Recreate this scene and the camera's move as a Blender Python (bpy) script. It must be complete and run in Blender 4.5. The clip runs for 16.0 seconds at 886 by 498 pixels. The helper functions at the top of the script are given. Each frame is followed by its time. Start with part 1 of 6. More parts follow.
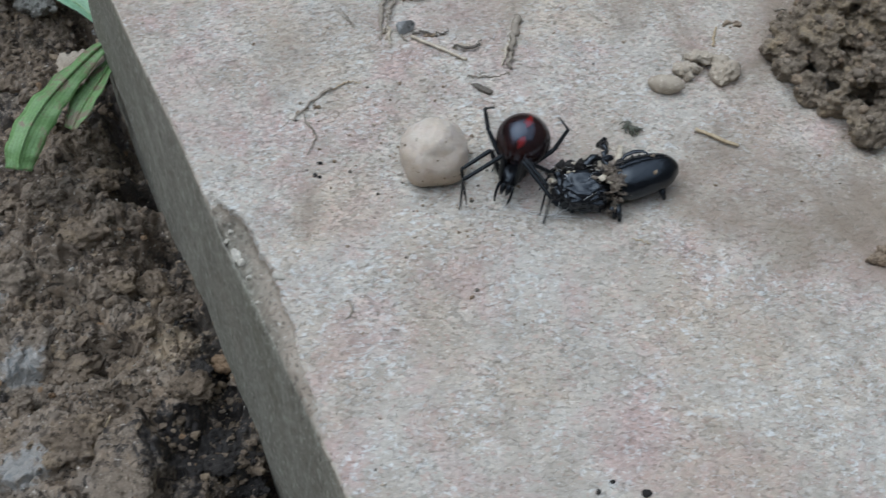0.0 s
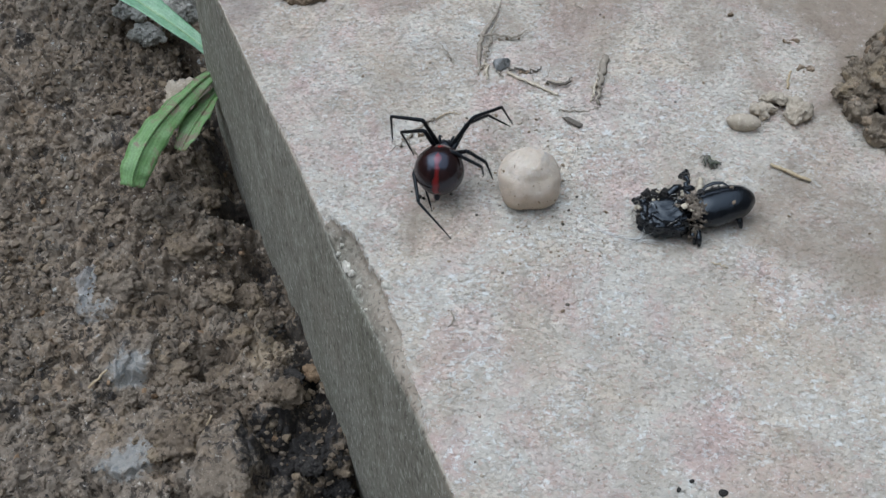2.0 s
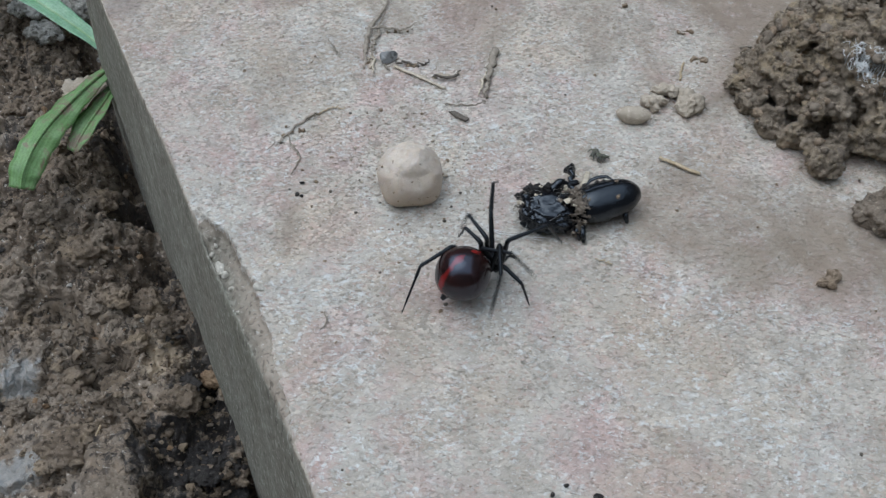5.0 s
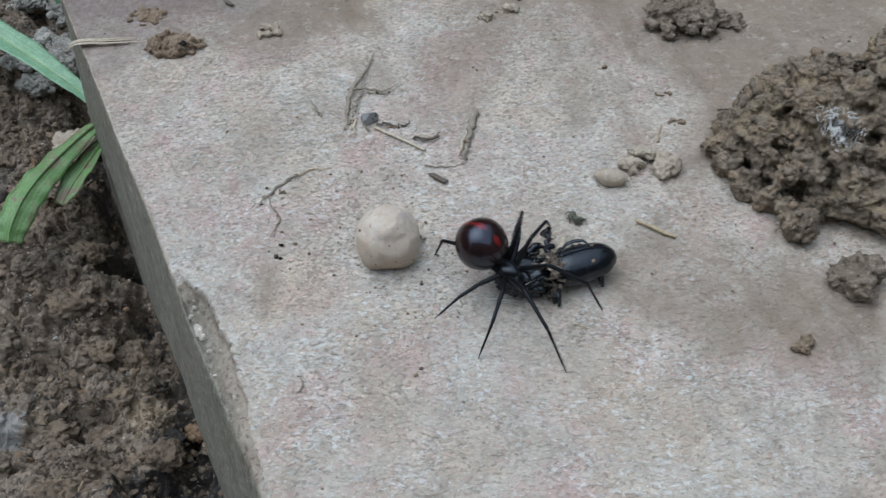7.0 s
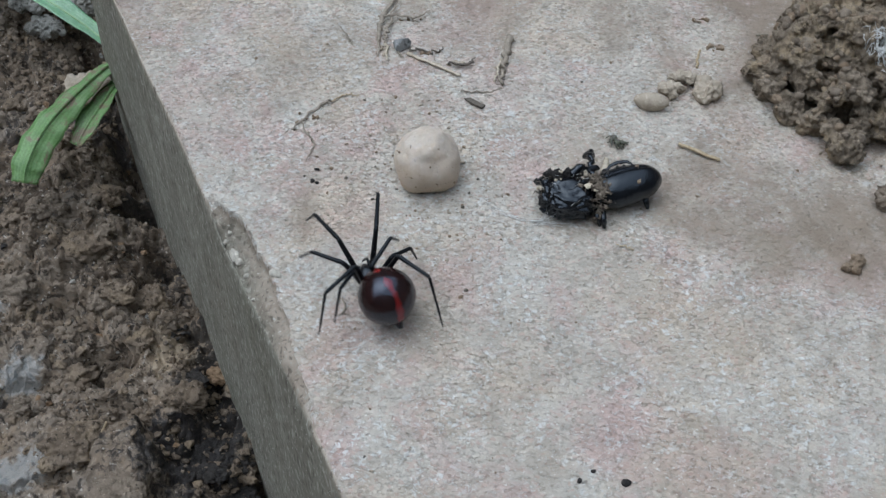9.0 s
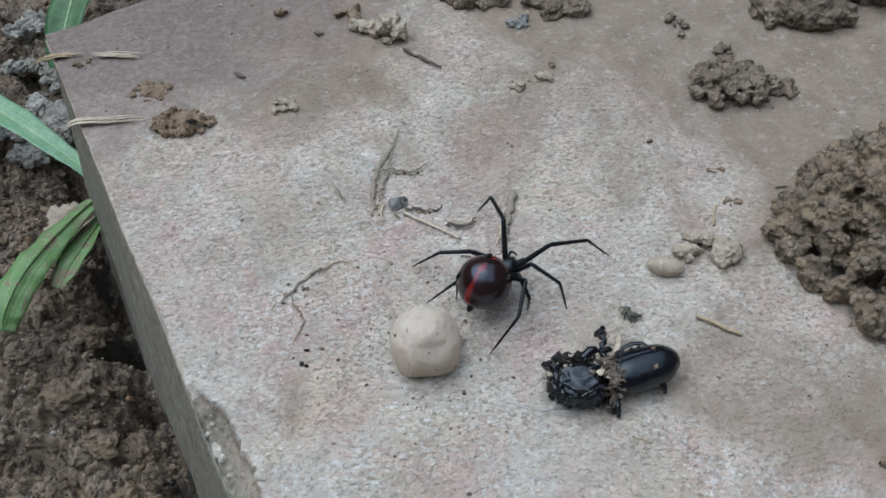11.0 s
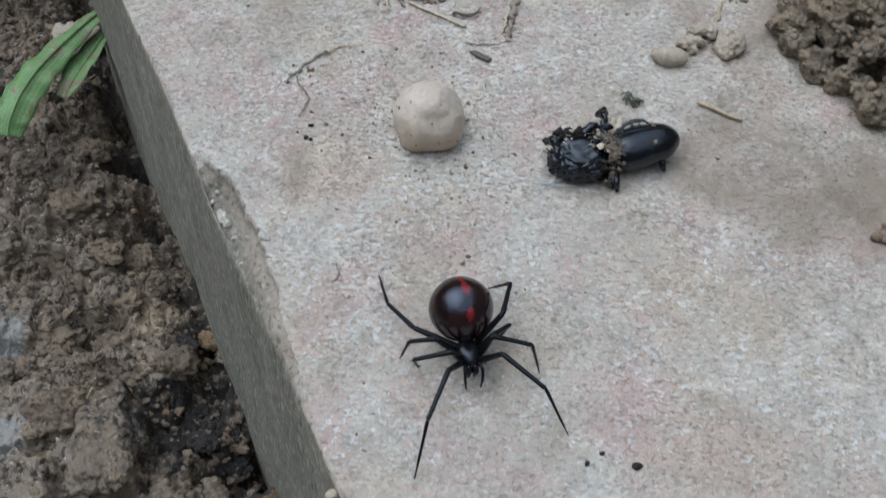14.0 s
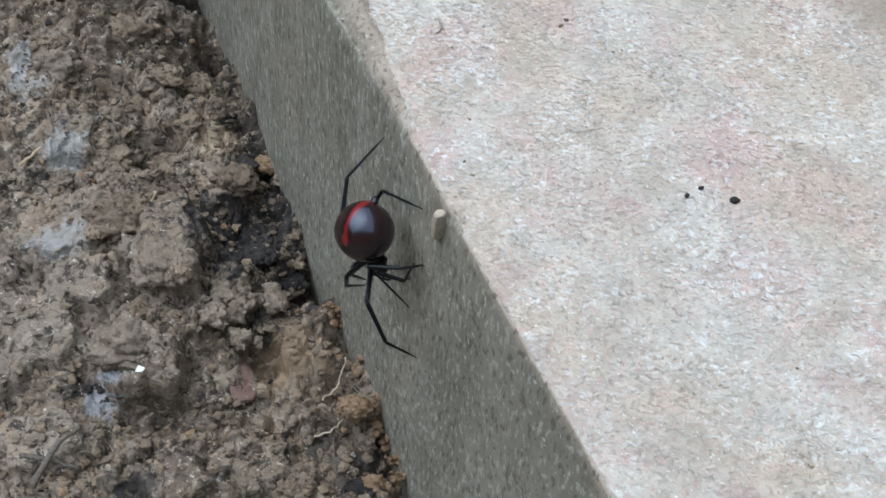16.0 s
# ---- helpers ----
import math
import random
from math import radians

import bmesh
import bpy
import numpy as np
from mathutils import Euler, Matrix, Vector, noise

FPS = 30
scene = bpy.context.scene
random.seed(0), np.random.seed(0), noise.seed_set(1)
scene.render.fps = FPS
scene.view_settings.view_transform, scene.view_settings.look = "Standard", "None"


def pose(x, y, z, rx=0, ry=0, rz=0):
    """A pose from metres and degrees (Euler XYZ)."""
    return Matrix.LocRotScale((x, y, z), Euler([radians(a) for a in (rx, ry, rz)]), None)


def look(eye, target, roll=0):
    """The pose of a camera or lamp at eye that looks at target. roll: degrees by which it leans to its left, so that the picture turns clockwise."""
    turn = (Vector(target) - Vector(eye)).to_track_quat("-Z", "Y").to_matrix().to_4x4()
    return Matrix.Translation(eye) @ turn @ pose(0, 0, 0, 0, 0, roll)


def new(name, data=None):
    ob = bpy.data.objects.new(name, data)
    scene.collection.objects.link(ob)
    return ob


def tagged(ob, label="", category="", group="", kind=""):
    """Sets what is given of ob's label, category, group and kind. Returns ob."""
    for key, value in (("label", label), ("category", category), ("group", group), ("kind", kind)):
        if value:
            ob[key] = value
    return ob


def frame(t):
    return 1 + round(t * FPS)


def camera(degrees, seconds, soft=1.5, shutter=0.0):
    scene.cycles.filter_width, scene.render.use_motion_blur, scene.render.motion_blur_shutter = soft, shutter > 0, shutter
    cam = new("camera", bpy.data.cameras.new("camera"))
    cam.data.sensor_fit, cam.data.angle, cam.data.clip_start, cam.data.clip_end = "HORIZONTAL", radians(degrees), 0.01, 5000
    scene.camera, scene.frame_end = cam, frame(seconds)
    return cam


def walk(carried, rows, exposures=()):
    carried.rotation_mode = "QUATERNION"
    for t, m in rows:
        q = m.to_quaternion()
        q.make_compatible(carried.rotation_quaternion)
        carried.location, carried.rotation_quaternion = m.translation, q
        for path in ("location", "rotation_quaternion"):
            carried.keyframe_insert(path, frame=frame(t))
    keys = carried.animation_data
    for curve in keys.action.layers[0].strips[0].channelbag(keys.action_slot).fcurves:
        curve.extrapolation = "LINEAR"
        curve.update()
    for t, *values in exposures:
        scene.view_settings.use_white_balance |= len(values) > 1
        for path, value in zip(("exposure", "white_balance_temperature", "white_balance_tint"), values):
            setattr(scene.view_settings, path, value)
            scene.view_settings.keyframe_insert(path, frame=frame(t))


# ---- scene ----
from mathutils import bvhtree

cam = camera(44.2, 16.0, 1.3, 0.4)
METRES, EYE, TILT, LEAN, TURN = 0.25, 0.1387, -55.0, 0.6, 0.0
ROWS = [
    (0.0, 0.0, 0.0, 0.0, 0.0, 0.0, -0.0),
    (0.5, 0.0354, 0.0071, -0.0071, 0.15, 1.03, 0.38),
    (1.0, 0.0334, -0.0246, -0.0129, 0.67, 1.15, -0.03),
    (1.5, 0.012, -0.0533, -0.0155, 1.87, 1.06, -0.77),
    (2.0, -0.0318, -0.0659, -0.0134, 2.41, 1.8, -1.86),
    (2.5, -0.0143, -0.0314, 0.0307, 2.07, 3.03, -1.44),
    (3.0, 0.0117, 0.0161, 0.0568, 1.57, 2.78, -1.08),
    (3.5, 0.0271, 0.0212, 0.0517, 0.73, 2.72, -0.96),
    (4.0, 0.0018, -0.0016, 0.0119, 0.46, 1.99, -1.48),
    (6.5, 0.0653, -0.0643, -0.0097, 0.46, 3.06, -0.41),
    (7.0, 0.0411, -0.0436, 0.0061, 0.59, 3.76, -1.23),
    (7.5, 0.0179, -0.0226, -0.0067, 0.32, 3.63, -1.68),
    (8.0, 0.0128, -0.0252, -0.0405, -0.21, 2.17, -1.54),
    (10.5, -0.0078, 0.0038, 0.0272, 0.09, 4.8, -0.4),
    (11.0, 0.0062, 0.0244, 0.0576, 0.09, 5.25, -0.27),
    (11.5, 0.0182, 0.0394, 0.0627, -0.2, 4.7, -0.33),
    (12.0, 0.0118, 0.0387, 0.07, 0.06, 4.43, -0.4),
    (12.5, -0.0027, 0.0413, 0.0506, 0.17, 3.85, -0.97),
    (13.0, -0.0078, 0.0236, 0.0233, 0.48, 3.01, -1.24),
    (13.5, -0.0057, 0.0236, 0.0074, 0.43, 2.04, -1.46),
    (14.0, 0.0071, 0.0201, -0.0276, 0.11, 0.61, -1.62),
    (14.5, -0.001, 0.0124, -0.0603, -0.22, 0.39, -2.29),
    (15.0, -0.0102, 0.009, -0.0994, 0.37, -1.07, -2.25),
    (15.5, -0.0483, 0.0036, -0.1377, 0.11, -0.73, -3.72),
    (16.0, -0.059, 0.0023, -0.1684, -1.37, 0.01, -4.27),
]
walk(cam, [(t, pose(0, 0, EYE, TILT, LEAN, TURN) @ pose(METRES * x, METRES * y, METRES * z, 90 + pitch, roll, yaw)) for t, x, y, z, yaw, pitch, roll in ROWS],
     exposures=[(0.0, 0.16, 5790, 7), (1.3, 0.16, 5790, 7), (2.0, 0.29, 5790, 7), (2.6, 0.28, 5790, 7), (3.0, 0.17, 5790, 7), (3.6, 0.17, 5790, 7), (8.0, 0.17, 5790, 7), (11.5, 0.19, 5790, 7), (12.5, 0.25, 5790, 7), (14.0, 0.19, 5790, 7), (15.0, 0.17, 5790, 7), (15.5, 0.55, 5790, 7), (16.0, 0.70, 5790, 7)])

# world, sun, closing walls and exposure
SUN_DIR = Vector((-0.35, 0.12, 0.93)).normalized()
world = bpy.data.worlds.new("world")
scene.world = world
world.use_nodes = True
wt = world.node_tree
sky = wt.nodes.new("ShaderNodeTexSky")
sky.sky_type, sky.sun_disc = "NISHITA", False
sky.sun_elevation = math.asin(SUN_DIR.z)
sky.sun_rotation = math.atan2(SUN_DIR.x, SUN_DIR.y)
sky.air_density, sky.dust_density, sky.ozone_density = 1.0, 4.0, 1.0
cloud = wt.nodes.new("ShaderNodeMix")
cloud.data_type = "RGBA"
cloud.inputs[0].default_value = 0.65
cloud.inputs[7].default_value = (7.7, 8.2, 8.75, 1)
wt.links.new(sky.outputs[0], cloud.inputs[6])
wt.links.new(cloud.outputs[2], wt.nodes["Background"].inputs[0])
wt.nodes["Background"].inputs[1].default_value = 0.15
sun = new("sun", bpy.data.lights.new("sun", "SUN"))
sun.data.energy, sun.data.angle, sun.data.color = 0.9, radians(60), (1.0, 0.99, 0.97)
sun.matrix_world = look(SUN_DIR * 5, (0, 0, 0))

MM = 0.001
rng = np.random.default_rng(7)


# ---- materials ----
class Shade:
    """A principled material and small helpers for its nodes; lengths in millimetres."""

    def __init__(self, name, rough=0.85, spec=0.3):
        self.m = bpy.data.materials.new(name)
        self.m.use_nodes = True
        self.t = self.m.node_tree
        self.b = self.t.nodes["Principled BSDF"]
        self.b.inputs["Roughness"].default_value = rough
        self.b.inputs["Specular IOR Level"].default_value = spec
        self.co = self.t.nodes.new("ShaderNodeTexCoord").outputs["Object"]

    def node(self, kind, **values):
        n = self.t.nodes.new(kind)
        for key, value in values.items():
            n.inputs[key].default_value = value
        return n

    def link(self, a, b):
        self.t.links.new(a, b)

    def stretch(self, sx, sy, sz, turn=0.0):
        n = self.node("ShaderNodeMapping", Scale=(sx, sy, sz), Rotation=(0, 0, radians(turn)))
        self.link(self.co, n.inputs["Vector"])
        return n.outputs[0]

    def noise(self, mm, detail=4, rough=0.55, vec=None, warp=0.0):
        n = self.node("ShaderNodeTexNoise", Scale=1000.0 / mm, Detail=detail, Roughness=rough, Distortion=warp)
        self.link(vec or self.co, n.inputs["Vector"])
        return n.outputs[0]

    def cells(self, mm, vec=None, out="Distance"):
        n = self.node("ShaderNodeTexVoronoi", Scale=1000.0 / mm)
        self.link(vec or self.co, n.inputs["Vector"])
        return n.outputs[out]

    def ramp(self, fac, *stops):
        n = self.t.nodes.new("ShaderNodeValToRGB")
        e = n.color_ramp.elements
        while len(e) < len(stops):
            e.new(0.5)
        for el, (at, c) in zip(e, stops):
            el.position = at
            el.color = (c, c, c, 1) if isinstance(c, (int, float)) else (*c, 1)
        self.link(fac, n.inputs[0])
        return n.outputs[0]

    def mix(self, fac, a, b, how="MIX"):
        n = self.t.nodes.new("ShaderNodeMix")
        n.data_type, n.blend_type = "RGBA", how
        for slot, v in ((0, fac), (6, a), (7, b)):
            if isinstance(v, (int, float)):
                n.inputs[slot].default_value = v if slot == 0 else (v, v, v, 1)
            elif isinstance(v, tuple):
                n.inputs[slot].default_value = (*v, 1)
            else:
                self.link(v, n.inputs[slot])
        return n.outputs[2]

    def calc(self, how, a, b=0.0):
        n = self.t.nodes.new("ShaderNodeMath")
        n.operation = how
        for slot, v in ((0, a), (1, b)):
            if isinstance(v, (int, float)):
                n.inputs[slot].default_value = v
            else:
                self.link(v, n.inputs[slot])
        return n.outputs[0]

    def axis(self, i):
        n = self.t.nodes.new("ShaderNodeSeparateXYZ")
        self.link(self.co, n.inputs[0])
        return n.outputs[i]

    def colour(self, c):
        if isinstance(c, tuple):
            self.b.inputs["Base Color"].default_value = (*c, 1)
        else:
            self.link(c, self.b.inputs["Base Color"])
        return self

    def relief(self, *heights):
        last = None
        for height, mm, strength in heights:
            n = self.node("ShaderNodeBump", Strength=strength, Distance=mm * MM)
            self.link(height, n.inputs["Height"])
            if last:
                self.link(last, n.inputs["Normal"])
            last = n.outputs[0]
        self.link(last, self.b.inputs["Normal"])
        return self


def stone_material():
    s = Shade("sandstone", 0.9, 0.25)
    flow = s.stretch(1, 1.3, 1, -24)
    c = s.ramp(s.noise(16, 5, 0.65, warp=0.4), (0.3, (0.43, 0.38, 0.315)), (0.5, (0.51, 0.468, 0.402)), (0.68, (0.56, 0.533, 0.475)))
    pink = s.ramp(s.noise(20, 6, 0.72, warp=0.6), (0.49, 0.0), (0.62, 0.85))
    c = s.mix(pink, c, (0.505, 0.385, 0.345))
    tan = s.ramp(s.noise(26, 6, 0.65, warp=0.4), (0.49, 0.0), (0.63, 0.7))
    c = s.mix(tan, c, (0.50, 0.42, 0.325))
    # single grains of sand, each of its own tone
    grains = s.node("ShaderNodeTexVoronoi", Scale=1000.0 / 0.62, Randomness=1.0)
    s.link(flow, grains.inputs["Vector"])
    pick = s.node("ShaderNodeSeparateColor")
    s.link(grains.outputs["Color"], pick.inputs[0])
    open_grain = s.ramp(s.calc("ADD", s.noise(9, 5, 0.65, warp=0.5), s.calc("MULTIPLY", s.calc("SUBTRACT", s.axis(1), 0.09), 1.6)), (0.4, 0.22), (0.62, 1.0))
    c = s.mix(open_grain, c, s.mix(1.0, c, s.ramp(pick.outputs[0], (0.0, 0.70), (0.45, 0.99), (1.0, 1.24)), "MULTIPLY"))
    c = s.mix(s.ramp(pick.outputs[1], (0.84, 0.0), (0.9, 0.45)), c, (0.50, 0.36, 0.30))
    # pale mineral flecks, bluish, gathered in patches
    patch = s.ramp(s.noise(15, 6, 0.7, warp=0.7), (0.45, 0.12), (0.57, 1.0))
    fleck = s.noise(1.3, 5, 0.75, flow, warp=0.4)
    pale = s.mix(1.0, s.ramp(fleck, (0.53, 0.0), (0.58, 0.75)), patch, "MULTIPLY")
    c = s.mix(pale, c, (0.675, 0.69, 0.67))
    spark = s.ramp(s.noise(0.75, 3, 0.7, s.stretch(1, 1.5, 1, 40)), (0.62, 0.0), (0.67, 0.8))
    c = s.mix(spark, c, (0.74, 0.74, 0.70))
    # open pores between the grains
    pore = s.noise(1.05, 4, 0.75, s.stretch(1, 1.5, 1, -20), warp=0.4)
    dense = s.ramp(s.calc("ADD", s.noise(13, 4, 0.6), s.calc("MULTIPLY", s.axis(1), 3.0)), (0.5, 0.15), (0.9, 1.0))
    c = s.mix(s.mix(1.0, s.ramp(pore, (0.365, 0.7), (0.43, 0.0)), dense, "MULTIPLY"), c, (0.24, 0.20, 0.155))
    mottle = s.ramp(s.noise(5.5, 6, 0.7, warp=0.5), (0.25, 0.76), (0.5, 0.97), (0.75, 1.16))
    c = s.mix(1.0, c, mottle, "MULTIPLY")
    # dried mud, thicker towards the back and under the heaps
    x, y = s.axis(0), s.axis(1)
    far = s.calc("MULTIPLY", s.calc("MAXIMUM", s.calc("SUBTRACT", y, 0.130), 0.0), 22.0)
    right = s.calc("MULTIPLY", s.calc("MAXIMUM", s.calc("SUBTRACT", x, 0.022), 0.0), 19.0)
    near = s.calc("MULTIPLY", s.calc("MAXIMUM", s.calc("SUBTRACT", 0.104, y), 0.0), -17.0)
    patchy = s.calc("MULTIPLY", s.calc("SUBTRACT", s.noise(34, 6, 0.62, warp=0.9), 0.58), 4.6)
    reach = s.calc("ADD", s.calc("ADD", far, near), s.calc("ADD", right, patchy))
    film = s.ramp(reach, (0.0, 0.0), (1.15, 0.9))
    film = s.mix(1.0, film, s.ramp(s.noise(2.4, 6, 0.75), (0.33, 0.35), (0.46, 1.0)), "MULTIPLY")
    mud = s.ramp(s.noise(7, 5, 0.65), (0.3, (0.225, 0.18, 0.137)), (0.7, (0.345, 0.283, 0.222)))
    c = s.mix(film, c, mud)
    corner = s.ramp(s.calc("ADD", s.calc("MULTIPLY", s.calc("SUBTRACT", s.calc("SUBTRACT", y, x), 0.205), 22.0),
                           s.calc("MULTIPLY", s.calc("SUBTRACT", s.noise(16, 3), 0.5), 1.5)), (0.0, 0.0), (0.8, 0.75))
    c = s.mix(corner, c, s.mix(s.ramp(s.noise(1.5, 3, 0.7), (0.4, 0.0), (0.7, 1.0)), (0.19, 0.15, 0.14), (0.31, 0.265, 0.25)))
    # small damp brown stains
    stain = s.ramp(s.noise(12, 3, 0.5), (0.68, 0.0), (0.76, 0.55))
    c = s.mix(stain, c, (0.31, 0.25, 0.18))
    for sx, sy, size, deep in ((0.053, 0.097, 0.0065, 0.5), (0.064, 0.101, 0.0085, 0.2), (0.036, 0.067, 0.002, 0.4)):
        dx, dy = s.calc("SUBTRACT", x, sx), s.calc("SUBTRACT", y, sy)
        d = s.calc("SQRT", s.calc("ADD", s.calc("MULTIPLY", dx, dx), s.calc("MULTIPLY", dy, dy)))
        d = s.calc("ADD", s.calc("DIVIDE", d, size), s.calc("MULTIPLY", s.calc("SUBTRACT", s.noise(5, 4, 0.6), 0.5), 1.2))
        c = s.mix(s.ramp(d, (0.5, deep), (1.0, 0.0)), c, (0.27, 0.22, 0.16))
    s.colour(c)
    s.relief((s.ramp(fleck, (0.4, 0.0), (0.6, 1.0)), 0.16, 0.6), (s.ramp(pore, (0.36, 0.0), (0.46, 1.0)), 0.2, 0.6), (grains.outputs["Distance"], -0.12, 0.5))
    return s.m


def side_stone(name, lift, arris, upright):
    """Grey-green sawn or broken stone, full of pale and dark grains; a lighter tan within some millimetres of its top
    edge.
    """
    s = Shade(name, 0.9, 0.25)
    tall = s.stretch(1, 1, upright)
    c = s.ramp(s.noise(9, 6, 0.72, tall, warp=0.3), (0.34, (0.155, 0.15, 0.125)), (0.52, (0.205, 0.20, 0.17)), (0.68, (0.255, 0.25, 0.215)))
    c = s.mix(s.ramp(s.noise(24, 4, 0.6, tall), (0.45, 0.0), (0.66, 0.5)), c, (0.16, 0.162, 0.125))
    c = s.mix(s.ramp(s.noise(30, 4, 0.6, tall, warp=0.5), (0.52, 0.0), (0.66, 0.5)), c, (0.25, 0.225, 0.185))
    near_edge = s.calc("ADD", s.calc("MULTIPLY", s.axis(2), 1000.0 / arris), s.calc("MULTIPLY", s.calc("SUBTRACT", s.noise(5, 6, 0.75, tall, warp=0.5), 0.5), 1.5))
    tone = s.ramp(s.noise(6, 5, 0.7, tall), (0.35, (0.29, 0.25, 0.205)), (0.65, (0.40, 0.36, 0.305)))
    c = s.mix(s.ramp(s.calc("ADD", near_edge, 1.0), (0.0, 0.0), (0.75, 0.9)), c, tone)
    c = s.mix(s.ramp(s.noise(0.95, 2, 0.55, tall, warp=0.3), (0.35, 0.6), (0.43, 0.0)), c, (0.075, 0.07, 0.058))
    c = s.mix(s.ramp(s.noise(0.95, 2, 0.55, tall, warp=0.4), (0.58, 0.0), (0.65, 0.6)), c, (0.38, 0.38, 0.335))
    c = s.mix(s.ramp(s.noise(0.9, 3, 0.7, s.stretch(1, 1, upright * 2, 33)), (0.64, 0.0), (0.68, 0.6)), c, (0.58, 0.58, 0.54))
    c = s.mix(1.0, c, lift, "MULTIPLY")
    s.colour(c)
    s.relief((s.noise(3, 5, 0.7, tall), 0.4, 0.5), (s.noise(0.95, 4, 0.75, tall, warp=0.3), 0.3, 0.7))
    return s.m


def side_material():
    return side_stone("sawn_stone_side", (1.42, 1.4, 1.38), 2.6, 0.4)


def chip_material():
    return side_stone("broken_stone", (1.04, 1.0, 0.97), 4.2, 0.8)


def soil_material(name, tones, wet=0.0, pale=0.25, scale=8.0, crevice_shade=0.85, tan=0.0, bump=0.6):
    s = Shade(name, 0.88 - wet, 0.3)
    c = s.ramp(s.noise(scale, 6, 0.7, warp=0.3), (0.28, tones[0]), (0.5, tones[1]), (0.72, tones[2]))
    if tan:
        c = s.mix(s.ramp(s.noise(7, 6, 0.7, warp=0.5), (0.5, 0.0), (0.62, tan)), c, (0.42, 0.33, 0.21))
    # dark spots put the shade of small crevices into the colour
    c = s.mix(s.ramp(s.noise(1.6, 3, 0.6), (0.36, crevice_shade), (0.46, 0.0)), c, tuple(v * 0.45 for v in tones[0]))
    c = s.mix(s.ramp(s.noise(0.7, 3, 0.7), (0.56, 0.0), (0.72, 0.6)), c, tuple(min(1.0, v * 1.5) for v in tones[2]))
    c = s.mix(s.ramp(s.noise(4.2, 4, 0.6), (0.62, 0.0), (0.78, pale)), c, (0.40, 0.38, 0.35))
    s.colour(c)
    s.relief((s.noise(2.6, 6, 0.75), 1.2 * bump, 0.9), (s.noise(0.8, 5, 0.75), 0.6 * bump, 0.9))
    return s.m


